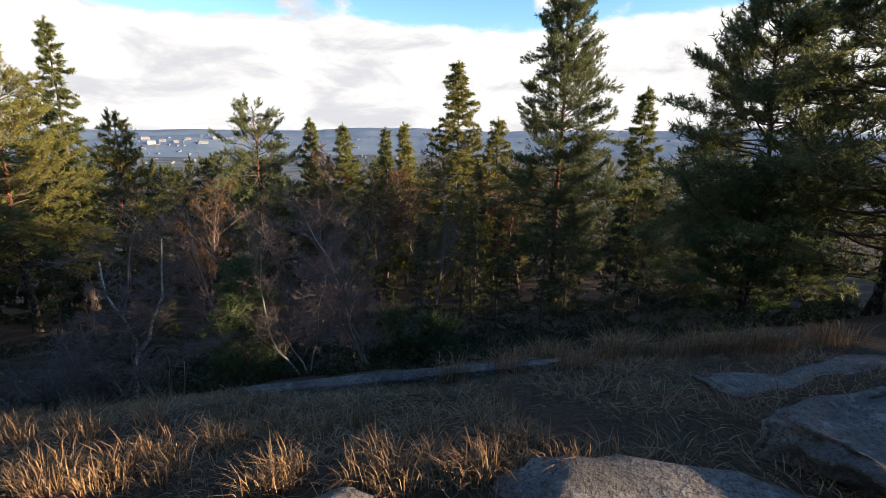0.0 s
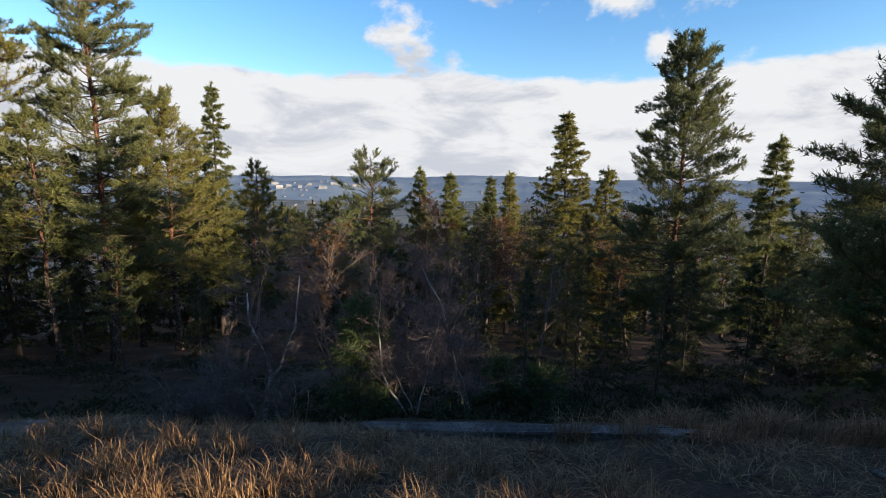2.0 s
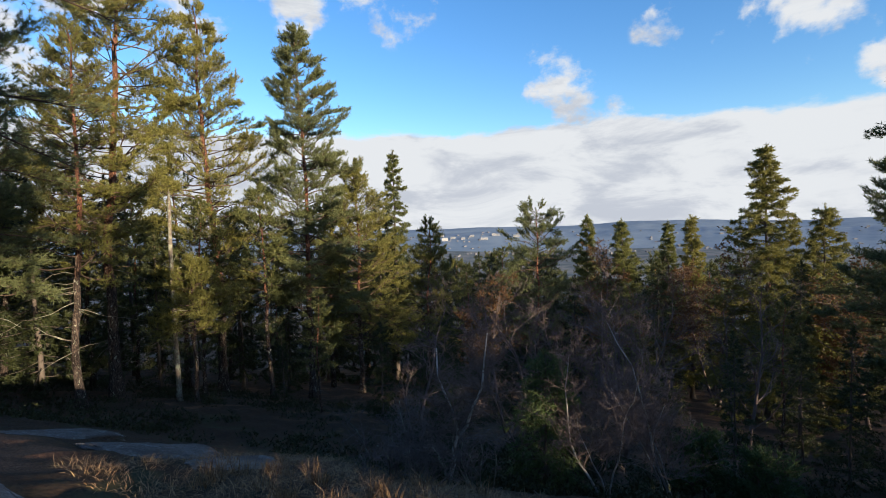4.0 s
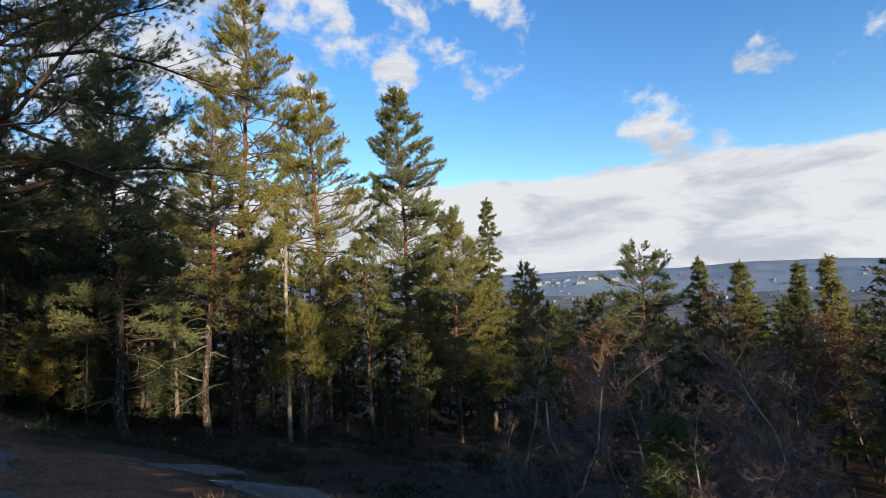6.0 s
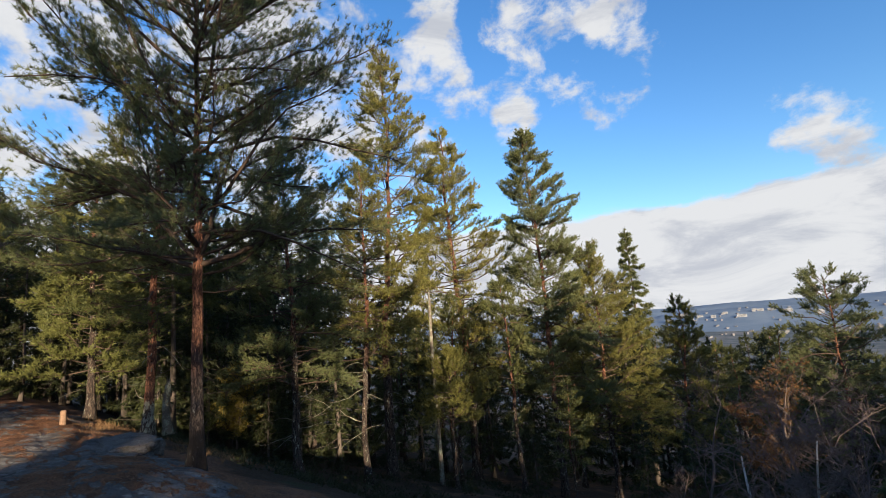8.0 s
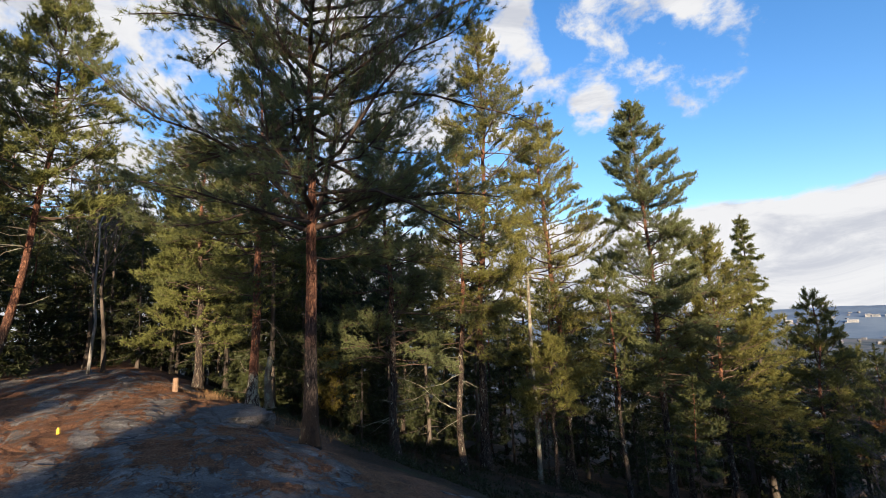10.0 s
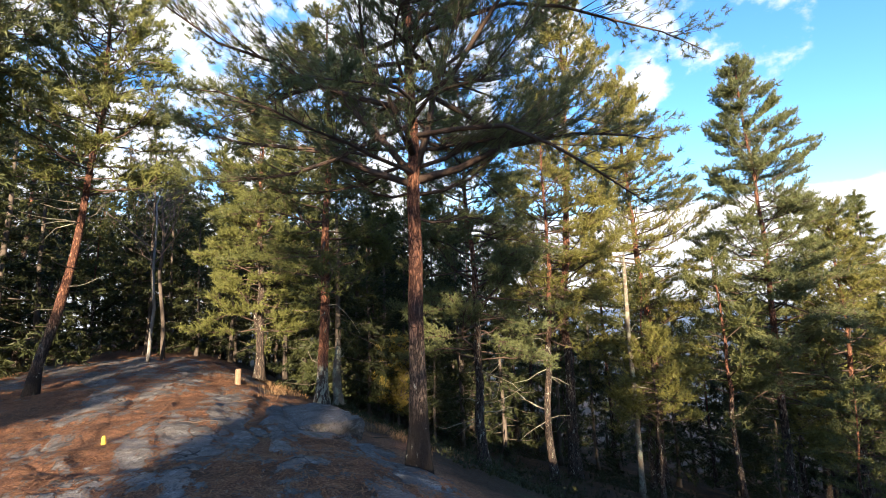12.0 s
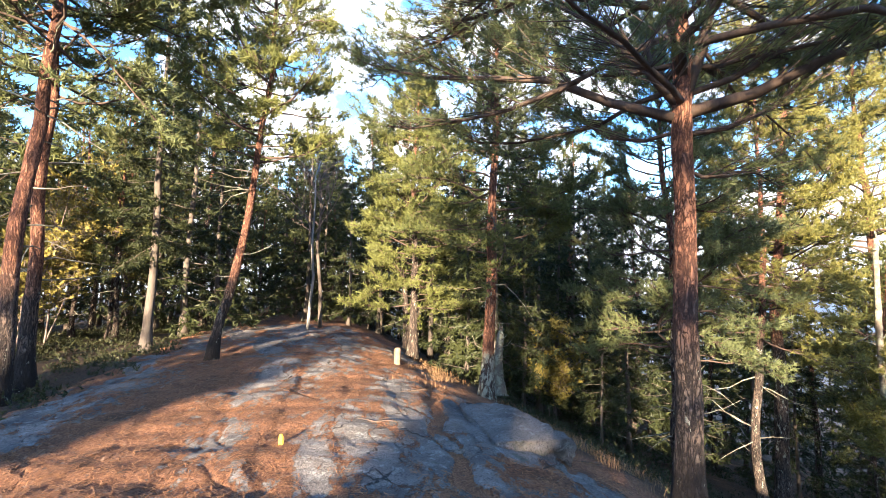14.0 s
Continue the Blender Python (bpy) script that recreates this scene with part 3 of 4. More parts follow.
NEAR = (0.115, 0.018, 14)
MID = (0.145, 0.025, 11)
FAR = (0.20, 0.040, 10)
MAIN_PINE = (-11.1, -0.07, -0.50)
conifer("pine_tree", "tall spreading pine with flaking orange bark on bedrock", MAIN_PINE, 10.6, 3.9, 4.1, 5, limbs=76, needles=PINE_BLUE, tufts=1.85, blade=(0.095, 0.0095, 24), crook=0.3, girth=0.122, limb_parts=True, bark=BARK, sink=0.1,
        shape=crown_flat, wind=0.20, bare=0.12, lift=0.10, extra=((3.25, (0.34, 0.94), 3.9, 0.05, 0.062), (3.20, (-0.34, -0.94), 3.9, 0.30, 0.055), (3.35, (0.2, 0.7), 3.4, 0.95, 0.060), (3.30, (-0.25, -0.75), 3.4, 0.90, 0.055),
        (3.05, (0.1, 1.0), 2.6, -0.12, 0.028), (3.6, (0.9, -0.3), 2.8, 0.25, 0.045), (3.7, (-0.95, 0.2), 3.0, 0.3, 0.045), (2.75, (-0.5, 0.8), 2.2, 0.05, 0.022), (3.1, (-0.7, -0.7), 2.2, 0.1, 0.022)))
conifer("pine_tree", "slender pine with a grey lichened foot and orange trunk", (-17.9, -1.06, -0.86), 11.2, 3.6, 2.9, 6, limbs=60, tufts=1.6, blade=NEAR, crook=0.4, girth=0.150, limb_parts=True, bark=BARK_PALE, dead=6, sink=0.1, wind=0.20,
        extra=((2.7, (0.3, 0.95), 2.4, 0.25, 0.03), (2.5, (-0.2, -0.98), 2.2, 0.1, 0.025), (2.1, (0.2, 0.9), 2.0, 0.2, 0.022)))
snag("dead_stump", "tall lichen-covered broken stump beside a pine", (-19.3, -0.6, -0.9), 1.65, 0.13, 3, 2)
conifer("pine_tree", "dark pine with a lichen-grey lower trunk on the slope", (-17.5, 3.15), 11.5, 3.0, 2.6, 7, limbs=100, needles=PINE_BLUE, blade=NEAR, girth=0.14, tufts=1.3, dead=12)
conifer("pine_tree", "pine with pale dead lower boughs and lit needles", (-19.2, 6.1), 13.0, 4.6, 2.4, 8, needles=PINE_SUNLIT, limbs=87, blade=NEAR, girth=0.13, dead=16, tufts=0.90)
conifer("pine_tree", "tall open-crowned pine glowing in low sun", (-20.7, 7.7), 20.0, 6.0, 3.3, 9, needles=PINE_SUNLIT, limbs=130, tufts=1.12, blade=MID, girth=0.19, dead=14, bare=0.4)
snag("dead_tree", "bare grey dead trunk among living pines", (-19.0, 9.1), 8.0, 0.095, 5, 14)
conifer("pine_tree", "low bushy pine beside a bare dead trunk", (-18.6, 9.6), 5.6, 2.6, 1.6, 39, needles=PINE_SUNLIT, limbs=49, blade=MID, tufts=1.05, girth=0.08)
conifer("pine_tree", "broad sunlit pine behind bare dead trunk", (-23.6, 13.7), 19.7, 5.0, 4.0, 10, needles=PINE_SUNLIT, limbs=139, blade=MID, dead=6, tufts=1.22)
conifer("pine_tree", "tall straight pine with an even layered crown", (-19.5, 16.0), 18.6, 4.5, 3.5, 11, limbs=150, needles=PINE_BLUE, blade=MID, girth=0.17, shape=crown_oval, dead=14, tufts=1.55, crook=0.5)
conifer("pine_tree", "bushy pine with sun-tinted needles standing on the slope", (-18.9, 18.9), 12.8, 3.0, 3.3, 12, needles=PINE_SUNLIT, limbs=121, blade=MID, tufts=1.05, dead=6)
conifer("pine_tree", "small rounded pine with sun-tinted needles on the slope", (-18.2, 24.1), 11.0, 3.0, 2.4, 13, needles=PINE_SUNLIT, limbs=87, blade=MID, tufts=0.98)
# far spruces in lighter pine needle colours, sunlight put into the tint
conifer("spruce_tree", "narrow spruce with a pointed top behind pines", (-23.4, 27.7), 17.5, 3.5, 2.6, 14, "spruce", limbs=110, needles=PINE, blade=FAR)
conifer("pine_tree", "dark round-topped pine standing above lower trees", (-12.7, 29.0), 12.3, 3.5, 2.6, 15, limbs=92, needles=PINE_BLUE, blade=MID, shape=crown_flat, tufts=0.98)
conifer("spruce_tree", "pointed spruce rising over the valley view", (-11.2, 35.3), 13.3, 2.0, 2.1, 16, "spruce", limbs=105, needles=PINE, blade=FAR)
conifer("spruce_tree", "dark conical spruce rising over the valley view", (-8.2, 34.0), 12.3, 1.5, 2.5, 17, "spruce", limbs=115, needles=PINE, blade=FAR)
conifer("spruce_tree", "slim pointed spruce rising over the valley view", (-6.1, 37.5), 12.8, 2.0, 1.8, 18, "spruce", limbs=105, needles=PINE, blade=FAR)
conifer("spruce_tree", "slim sun-tinted spruce rising over the valley view", (-4.3, 36.0), 12.7, 1.5, 2.0, 19, "spruce", limbs=110, needles=PINE_SUNLIT, blade=FAR)
conifer("spruce_tree", "broad sunlit spruce in the middle of the slope", (-0.15, 28.0), 13.6, 1.5, 3.6, 20, "spruce", limbs=150, needles=PINE_SUNLIT, blade=(0.17, 0.034, 11), tufts=1.1)
conifer("spruce_tree", "smaller sunlit spruce touching a broad one", (2.0, 28.6), 10.6, 1.5, 2.6, 29, "spruce", limbs=110, needles=PINE_SUNLIT, blade=(0.17, 0.034, 11))
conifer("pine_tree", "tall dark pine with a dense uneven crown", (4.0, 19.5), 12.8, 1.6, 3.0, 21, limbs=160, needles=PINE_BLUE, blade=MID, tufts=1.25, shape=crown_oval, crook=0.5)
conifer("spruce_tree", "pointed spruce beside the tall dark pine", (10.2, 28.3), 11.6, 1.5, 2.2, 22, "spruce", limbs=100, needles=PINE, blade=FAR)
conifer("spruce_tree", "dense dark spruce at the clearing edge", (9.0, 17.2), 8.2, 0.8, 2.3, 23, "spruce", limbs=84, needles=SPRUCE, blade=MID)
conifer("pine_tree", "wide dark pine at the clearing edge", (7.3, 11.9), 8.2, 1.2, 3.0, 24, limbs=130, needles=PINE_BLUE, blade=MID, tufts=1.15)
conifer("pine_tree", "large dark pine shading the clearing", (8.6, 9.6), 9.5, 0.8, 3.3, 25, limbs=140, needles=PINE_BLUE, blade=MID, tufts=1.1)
conifer("pine_tree", "young open pine at the clearing edge", (6.3, 10.2), 3.7, 0.5, 1.3, 26, limbs=32, needles=YOUNG, blade=(0.15, 0.03, 9))
conifer("pine_tree", "knee-high bushy pine sapling on the slope", (-1.44, 9.4), 1.25, 0.15, 0.45, 27, limbs=18, needles=YOUNG, blade=(0.12, 0.02, 10), girth=0.02)
conifer("pine_tree", "low bushy pine sapling on the slope", (-0.54, 9.5), 1.1, 0.1, 0.55, 28, limbs=18, needles=YOUNG, blade=(0.12, 0.02, 10), girth=0.02)

# trees along the far side of the path
conifer("pine_tree", "leaning pine with a pale scarred foot", (-17.8, -7.3, -0.15), 13.0, 5.0, 2.4, 30, bark=BARK, limbs=101, tufts=0.98, blade=MID, girth=0.115, lean=(-1.9, 0.3), dead=14)
conifer("pine_tree", "straight orange-barked pine beside the path", (-15.6, -9.5, -0.3), 13.5, 5.5, 2.6, 31, bark=BARK, limbs=101, tufts=0.98, needles=PINE_BLUE, blade=MID, girth=0.13, lean=(-0.6, 0.1), dead=16)
conifer("pine_tree", "dark straight pine beside the path", (-14.2, -8.8, -0.3), 14.0, 6.0, 2.6, 32, bark=BARK, limbs=101, tufts=0.98, needles=PINE_BLUE, blade=MID, girth=0.135, lean=(-0.8, 0.2), dead=12)
conifer("spruce_tree", "thin dark spruce with sparse lower boughs", (-20.7, -10.5), 13.0, 3.0, 1.7, 33, "spruce", limbs=70, needles=SPRUCE, blade=MID, girth=0.13)
conifer("pine_tree", "sunlit pine with low yellow-green boughs", (-22.6, -3.0, -0.4), 9.5, 1.6, 2.3, 34, limbs=116, blade=MID, tufts=1.12, girth=0.14)
bare_tree("birch_tree", "slim white-stemmed birch at the forest edge", (-26.4, -7.5, -0.3), 7.5, 35, first=0.5, spread=0.35, dense=0.8, girth=0.075)
bare_tree("birch_tree", "thin grey-stemmed birch at the forest edge", (-27.4, -7.2, -0.4), 9.0, 36, first=0.5, spread=0.35, dense=0.8, girth=0.10, bark=BARK_SPRUCE)

# leafless birches on the slope below the clearing
bare_tree("birch_tree", "crooked small birch with a white trunk", (-4.25, 5.35), 2.3, 143, stems=2, spread=0.8, dense=1.5, girth=0.040, first=0.2, bark=BARK_WHITE, lines=[[(0, 0, 0), (0.03, 0.02, 0.25), (0.10, 0, 0.45), (0.12, -0.03, 0.65), (0.18, 0, 0.88), (0.10, 0.05, 1.05), (0.02, 0.04, 1.25), (-0.13, 0, 1.6), (-0.20, 0.08, 2.0)], [(0.17, 0, 0.82), (0.30, 0.05, 1.0), (0.40, 0.02, 1.25), (0.52, 0.10, 1.55), (0.55, 0.12, 1.9), (0.62, 0.1, 2.3)]], twig=BARK_TWIG)
bare_tree("bare_shrub", "tangled leafless shrub at the clearing edge", (-4.5, 5.0), 1.3, 41, stems=6, bark=BARK_TWIG, spread=0.6, dense=0.6, girth=0.02, category="shrub")
for k, (x, y, h) in enumerate(((-4.0, 4.7, 0.9), (-3.6, 5.1, 1.1), (-5.1, 5.4, 1.2), (-4.8, 4.6, 0.8), (-5.9, 5.9, 1.3))):
    bare_tree("bare_shrub", "tangled leafless shrub at the clearing edge", (x, y), h, 150 + k, stems=6, bark=BARK_DEAD, spread=0.7, dense=0.5, girth=0.016, category="shrub", group="clearing shrubs", crook=0.22)
conifer("spruce_tree", "small dark spruce sapling below the clearing", (-3.35, 6.7), 2.3, 0.2, 0.8, 160, "spruce", limbs=40, needles=YOUNG, blade=(0.10, 0.016, 10), girth=0.03)
bare_tree("birch_tree", "leafless multi-stemmed birch on the slope", (-2.6, 7.0), 2.5, 42, stems=3, spread=0.45, dense=1.3, girth=0.022, bark=BARK_BIRCH, crook=0.2)
bare_tree("birch_tree", "slim leafless birch with pale stems", (-1.8, 8.85), 3.6, 43, stems=3, spread=0.4, dense=1.3, girth=0.026, crook=0.17)
for k, (x, y, h) in enumerate(((-5.4, 10.5, 5.0), (-3.6, 12.5, 5.5), (-7.0, 13.0, 5.5), (-1.0, 14.0, 5.2), (-9.5, 11.5, 4.8), (-4.6, 17.0, 6.5), (-8.0, 19.0, 6.5))):
    bare_tree("birch_tree", "leafless twiggy birch on the shaded slope", (x, y), h * 0.82, 50 + k, stems=2, spread=0.42, dense=0.9, girth=0.05, bark=BARK_TWIG, group="slope birches")
for k, (x, y, h) in enumerate(((-4.9, 31.0, 8.2), (-9.5, 31.5, 8.5), (-2.6, 32.0, 8.6), (3.6, 27.0, 7.2), (-15.5, 27.0, 7.0))):
    bare_tree("birch_tree", "birch with a few rust-coloured leaves", (x, y), h, 70 + k, stems=2, spread=0.42, dense=1.0, leaves=RUST, bark=BARK_TWIG, group="rusty birches")

# ---------------------------------------------------------------- the woods all round
PROTOTYPES = []
for k, (kind, h, base, r, mat) in enumerate((("pine", 11, 4.0, 2.2, PINE_SHADED), ("pine", 12, 5.0, 2.4, PINE_SHADED), ("pine", 10, 3.0, 2.3, PINE_SHADED), ("spruce", 11, 0.8, 2.2, SPRUCE), ("spruce", 13, 1.2, 2.3, SPRUCE), ("spruce", 9, 0.5, 2.0, SPRUCE))):
    spot = ((-27.0, 6.0), (-30.0, 1.5), (-29.0, 12.0), (-25.5, 1.8), (-30.0, -2.5), (-26.0, -1.0))[k]
    PROTOTYPES.append(conifer(kind + "_tree", "%s in the surrounding woods" % ("green pine with a straight trunk" if kind == "pine" else "dark dense spruce with boughs to the ground"),
                              spot, h, base, r, 100 + k, kind, limbs=44 if kind == "pine" else 60, needles=mat, blade=(0.25, 0.055, 8), low=True, tufts=0.6, dead=6 if kind == "pine" else 0, group="surrounding woods"))
heights = (11, 12, 10, 11, 13, 9)


def plant(x, y, k, height):
    f = height / heights[k]
    z = float(land(x, y)) - 0.15
    copy_thing(PROTOTYPES[k], pose(x, y, z, 0, 0, rng_woods.uniform(0, 360)) @ Matrix.Scale(f, 4))


rng_woods = np.random.default_rng(77)
taken = [(o.location.x, o.location.y) for o in scene.objects if o.parent is None and o.type == "EMPTY"]


def free(x, y, gap):
    if any((x - a) ** 2 + (y - b) ** 2 < gap * gap for a, b in taken):
        return False
    taken.append((x, y))
    return True


# slope below: tops stay under the view of the valley
for k in range(900):
    x, y = rng_woods.uniform(-34, 30), rng_woods.uniform(10, 62)
    s, far = y - 0.28 * x, math.hypot(x, y)
    if s < 13 or far < 12 or len(taken) > 185 or not free(x, y, 2.6 if far < 35 else 3.6):
        continue
    turn = math.degrees(math.atan2(-x, y))
    limit = 1.5 - far * math.tan(radians(rng_woods.uniform(2.5, 9.0))) if turn < 36 else 1.5 + rng_woods.uniform(-3, 3)
    if -17.5 < x < -2 and 13 < y + 0.215 * (x + 19) < 27:
        limit = min(limit, -4.5)
    h = limit - float(land(x, y))
    if h > 2.5:
        plant(x, y, int(rng_woods.choice([0, 1, 2, 3, 4, 5])), min(h, 13))
count = 0
# woods beyond the end of the path and on its far side
for k in range(1500):
    x, y = rng_woods.uniform(-52, -12), rng_woods.uniform(-34, 20)
    s, far = y - 0.28 * x, math.hypot(x + 7, y + 2)
    ridge = -3.6 < s < 3.8
    if far < 13 or (ridge and x > -29) or (s < 0 and s > -6.2 and x > -24) or count > 110 or not free(x, y, 2.2):
        continue
    if s > 3 and x > -21.5:
        continue
    plant(x, y, int(rng_woods.choice([0, 1, 2, 3, 4, 3, 4])), rng_woods.uniform(8, 14))
    count += 1
count = 0
for k in range(600):
    x, y = rng_woods.uniform(-50, -27), rng_woods.uniform(-15, 9)
    if (x > -30 and -3.5 < y - 0.28 * x < 3) or count > 42 or not free(x, y, 1.9):
        continue
    plant(x, y, int(rng_woods.choice([3, 4, 4, 0, 1])), rng_woods.uniform(10, 14))
    count += 1
count = 0
for k in range(500):
    x, y = rng_woods.uniform(-42, -22), rng_woods.uniform(5, 25)
    if count > 30 or not free(x, y, 2.2):
        continue
    plant(x, y, int(rng_woods.choice([3, 4, 5, 1])), rng_woods.uniform(6, 11))
    count += 1
# mostly unseen shade trees added behind and sunward, gapped so light reaches the path
count = 0
for k in range(1500):
    x, y = rng_woods.uniform(9, 46), rng_woods.uniform(-30, 18)
    off = y - (-4.0 - 0.215 * (x + 14))
    low = y - (2.0 - 0.215 * (x + 1.5))
    if abs(off) < 1.7 or abs(low) < 2.0 or abs(low - 3.6) < 1.3 or count > 66 or not free(x, y, 2.3):
        continue
    north = y + 0.215 * (x + 19)
    h = 3.0 + 0.167 * (x + 15) + rng_woods.uniform(-1.2, 1.0) - (4.5 if north > 11 else 0)
    plant(x, y, int(rng_woods.choice([0, 1, 2, 3, 4, 5])), max(2.0, h))
    count += 1
# unseen spruce rows added to block the low sun
for k in range(150):
    x, y = rng_woods.uniform(8, 15), rng_woods.uniform(-20, -10)
    if y < -5.9 - 0.215 * (x + 14) and free(x, y, 1.25):
        plant(x, y, int(rng_woods.choice([3, 5])), rng_woods.uniform(6.5, 8.5))
for k in range(300):
    x, y = rng_woods.uniform(8, 17), rng_woods.uniform(-30, -3)
    if abs(y - (-4.0 - 0.215 * (x + 14))) > 1.6 and y < 0.0 - 0.215 * (x + 1.5) and free(x, y, 1.9):
        plant(x, y, int(rng_woods.choice([3, 5])), rng_woods.uniform(5.6, 7.2) + 0.12 * (x - 8))
for k in range(200):
    x, y = rng_woods.uniform(10, 19), rng_woods.uniform(-2, 6)
    if abs(y - (2.0 - 0.215 * (x + 1.5))) > 1.7 and abs(y - (5.6 - 0.215 * (x + 1.5))) > 1.1 and 4 < y + 0.215 * (x + 19) < 12 and free(x, y, 1.9):
        plant(x, y, int(rng_woods.choice([3, 5])), rng_woods.uniform(7.4, 9.2) + 0.12 * (x - 10))
# unseen large pines added behind the viewpoint for shade, light passing under their crowns
for x, y, h, k in ((7.0, -2.6, 13.0, 1), (5.5, -5.4, 12.0, 1), (6.0, -13.4, 9.8, 0), (7.5, -15.2, 10.0, 0), (9.5, -5.6, 15.5, 1), (11.5, -3.4, 15.0, 1), (12.5, -1.9, 14.0, 1)):
    plant(x, y, k, h)
# the lower edge of the valley view
for k in range(300):
    turn, far = radians(rng_woods.uniform(-30, 48)), rng_woods.uniform(36, 56)
    x, y = -far * math.sin(turn), far * math.cos(turn)
    h = 1.5 - far * math.tan(radians(rng_woods.uniform(2.0, 3.6) if turn > 0.38 else rng_woods.uniform(2.9, 4.8))) - float(land(x, y))
    if 6 < h < 14.5 and free(x, y, 2.1):
        plant(x, y, int(rng_woods.choice([0, 1, 2, 3, 4, 5])), h)
# deep woods on the far side of the path
count = 0
for k in range(500):
    x, y = rng_woods.uniform(-52, -22), rng_woods.uniform(-44, -11)
    if y - 0.28 * x < -5 and count < 44 and free(x, y, 2.0):
        plant(x, y, int(rng_woods.choice([3, 4, 0, 1])), rng_woods.uniform(10, 15))
        count += 1
count = 0
for k in range(400):
    x, y = rng_woods.uniform(-62, -31), rng_woods.uniform(-24, 8)
    if count < 36 and free(x, y, 1.8):
        plant(x, y, int(rng_woods.choice([3, 4, 0, 1])), rng_woods.uniform(11, 15))
        count += 1
# dark young spruces filling the slope
for k in range(60):
    x, y = rng_woods.uniform(-1.5, 9), rng_woods.uniform(11, 17.5)
    if free(x, y, 1.7):
        plant(x, y, int(rng_woods.choice([5, 3])), rng_woods.uniform(3.0, 5.2) * (1 if y > 13 else 0.75))
for k in range(60):
    x, y = rng_woods.uniform(-17, -6), rng_woods.uniform(9.5, 20)
    if y - 0.28 * x > 14.5 and free(x, y, 2.1):
        plant(x, y, int(rng_woods.choice([5, 3])), rng_woods.uniform(3.0, 4.6))
for x, y, h, k in ((-23.5, 0.8, 8, 5), (-21.8, 2.9, 6, 5), (-24.0, 4.6, 9, 3), (-25.0, -14.5, 8, 2), (-21.5, 11.5, 9, 0), (-30.5, 4.2, 14, 1), (-27.4, 3.6, 12, 4), (-33.0, -0.8, 14, 4), (-34.0, 3.0, 14, 3)):
    plant(x, y, k, h)
for k, (x, y, h) in enumerate(((-19.5, -13.5, 5.0), (-22.5, -15.0, 5.5), (-25.0, -18.0, 6.0), (-23.8, 1.9, 3.5), (-28.5, -16.0, 6.0))):
    bare_tree("sapling", "young broadleaf with yellowing leaves in the woods", (x, y), h, 90 + k, stems=3, spread=0.45, dense=0.9, leaves=YELLOWING, bark=BARK_TWIG, group="yellowing saplings", category="sapling", girth=0.035)


# ---------------------------------------------------------------- rock
def needle_drift(x, s):
    """How thickly needles lie at a place along and across the path: a band of needles thickened to colour the sun
    streak, a filled crack and the shaded margin.
    """
    # needles heaped along the streak of sun, its orange put into the ground
    band = math.exp(-((s - float(np.interp(x, (-20, -14.3, -12, -10.5, -8), (2.1, 0.25, -0.45, -1.5, -1.9)))) / 0.50) ** 2)
    seam = math.exp(-((s - float(np.interp(x, (-17, -12.9, -11.4), (2.35, 1.44, 1.30))) - 0.06 * math.sin(4 * x)) / 0.10) ** 2) * (1 if -17.5 < x < -10.6 else 0)
    margin = math.exp(-((s + 2.05 + 0.15 * math.sin(0.9 * x)) / 0.80) ** 2) * min(1.0, max(0.0, (x + 22) / 4))
    rough = 0.50 * noise.noise((x * 0.35 + 3, s * 1.2, 21)) + 0.42 * noise.noise((x * 1.3, s * 2.6, 2)) + 0.30 * noise.noise((x * 4.1, s * 6.0, 9))
    return 0.33 + 0.36 * band + 0.85 * seam + 0.62 * margin + rough + max(0.0, s - 2.75) * 0.8 + max(0.0, -3.7 - s) * 0.9, seam


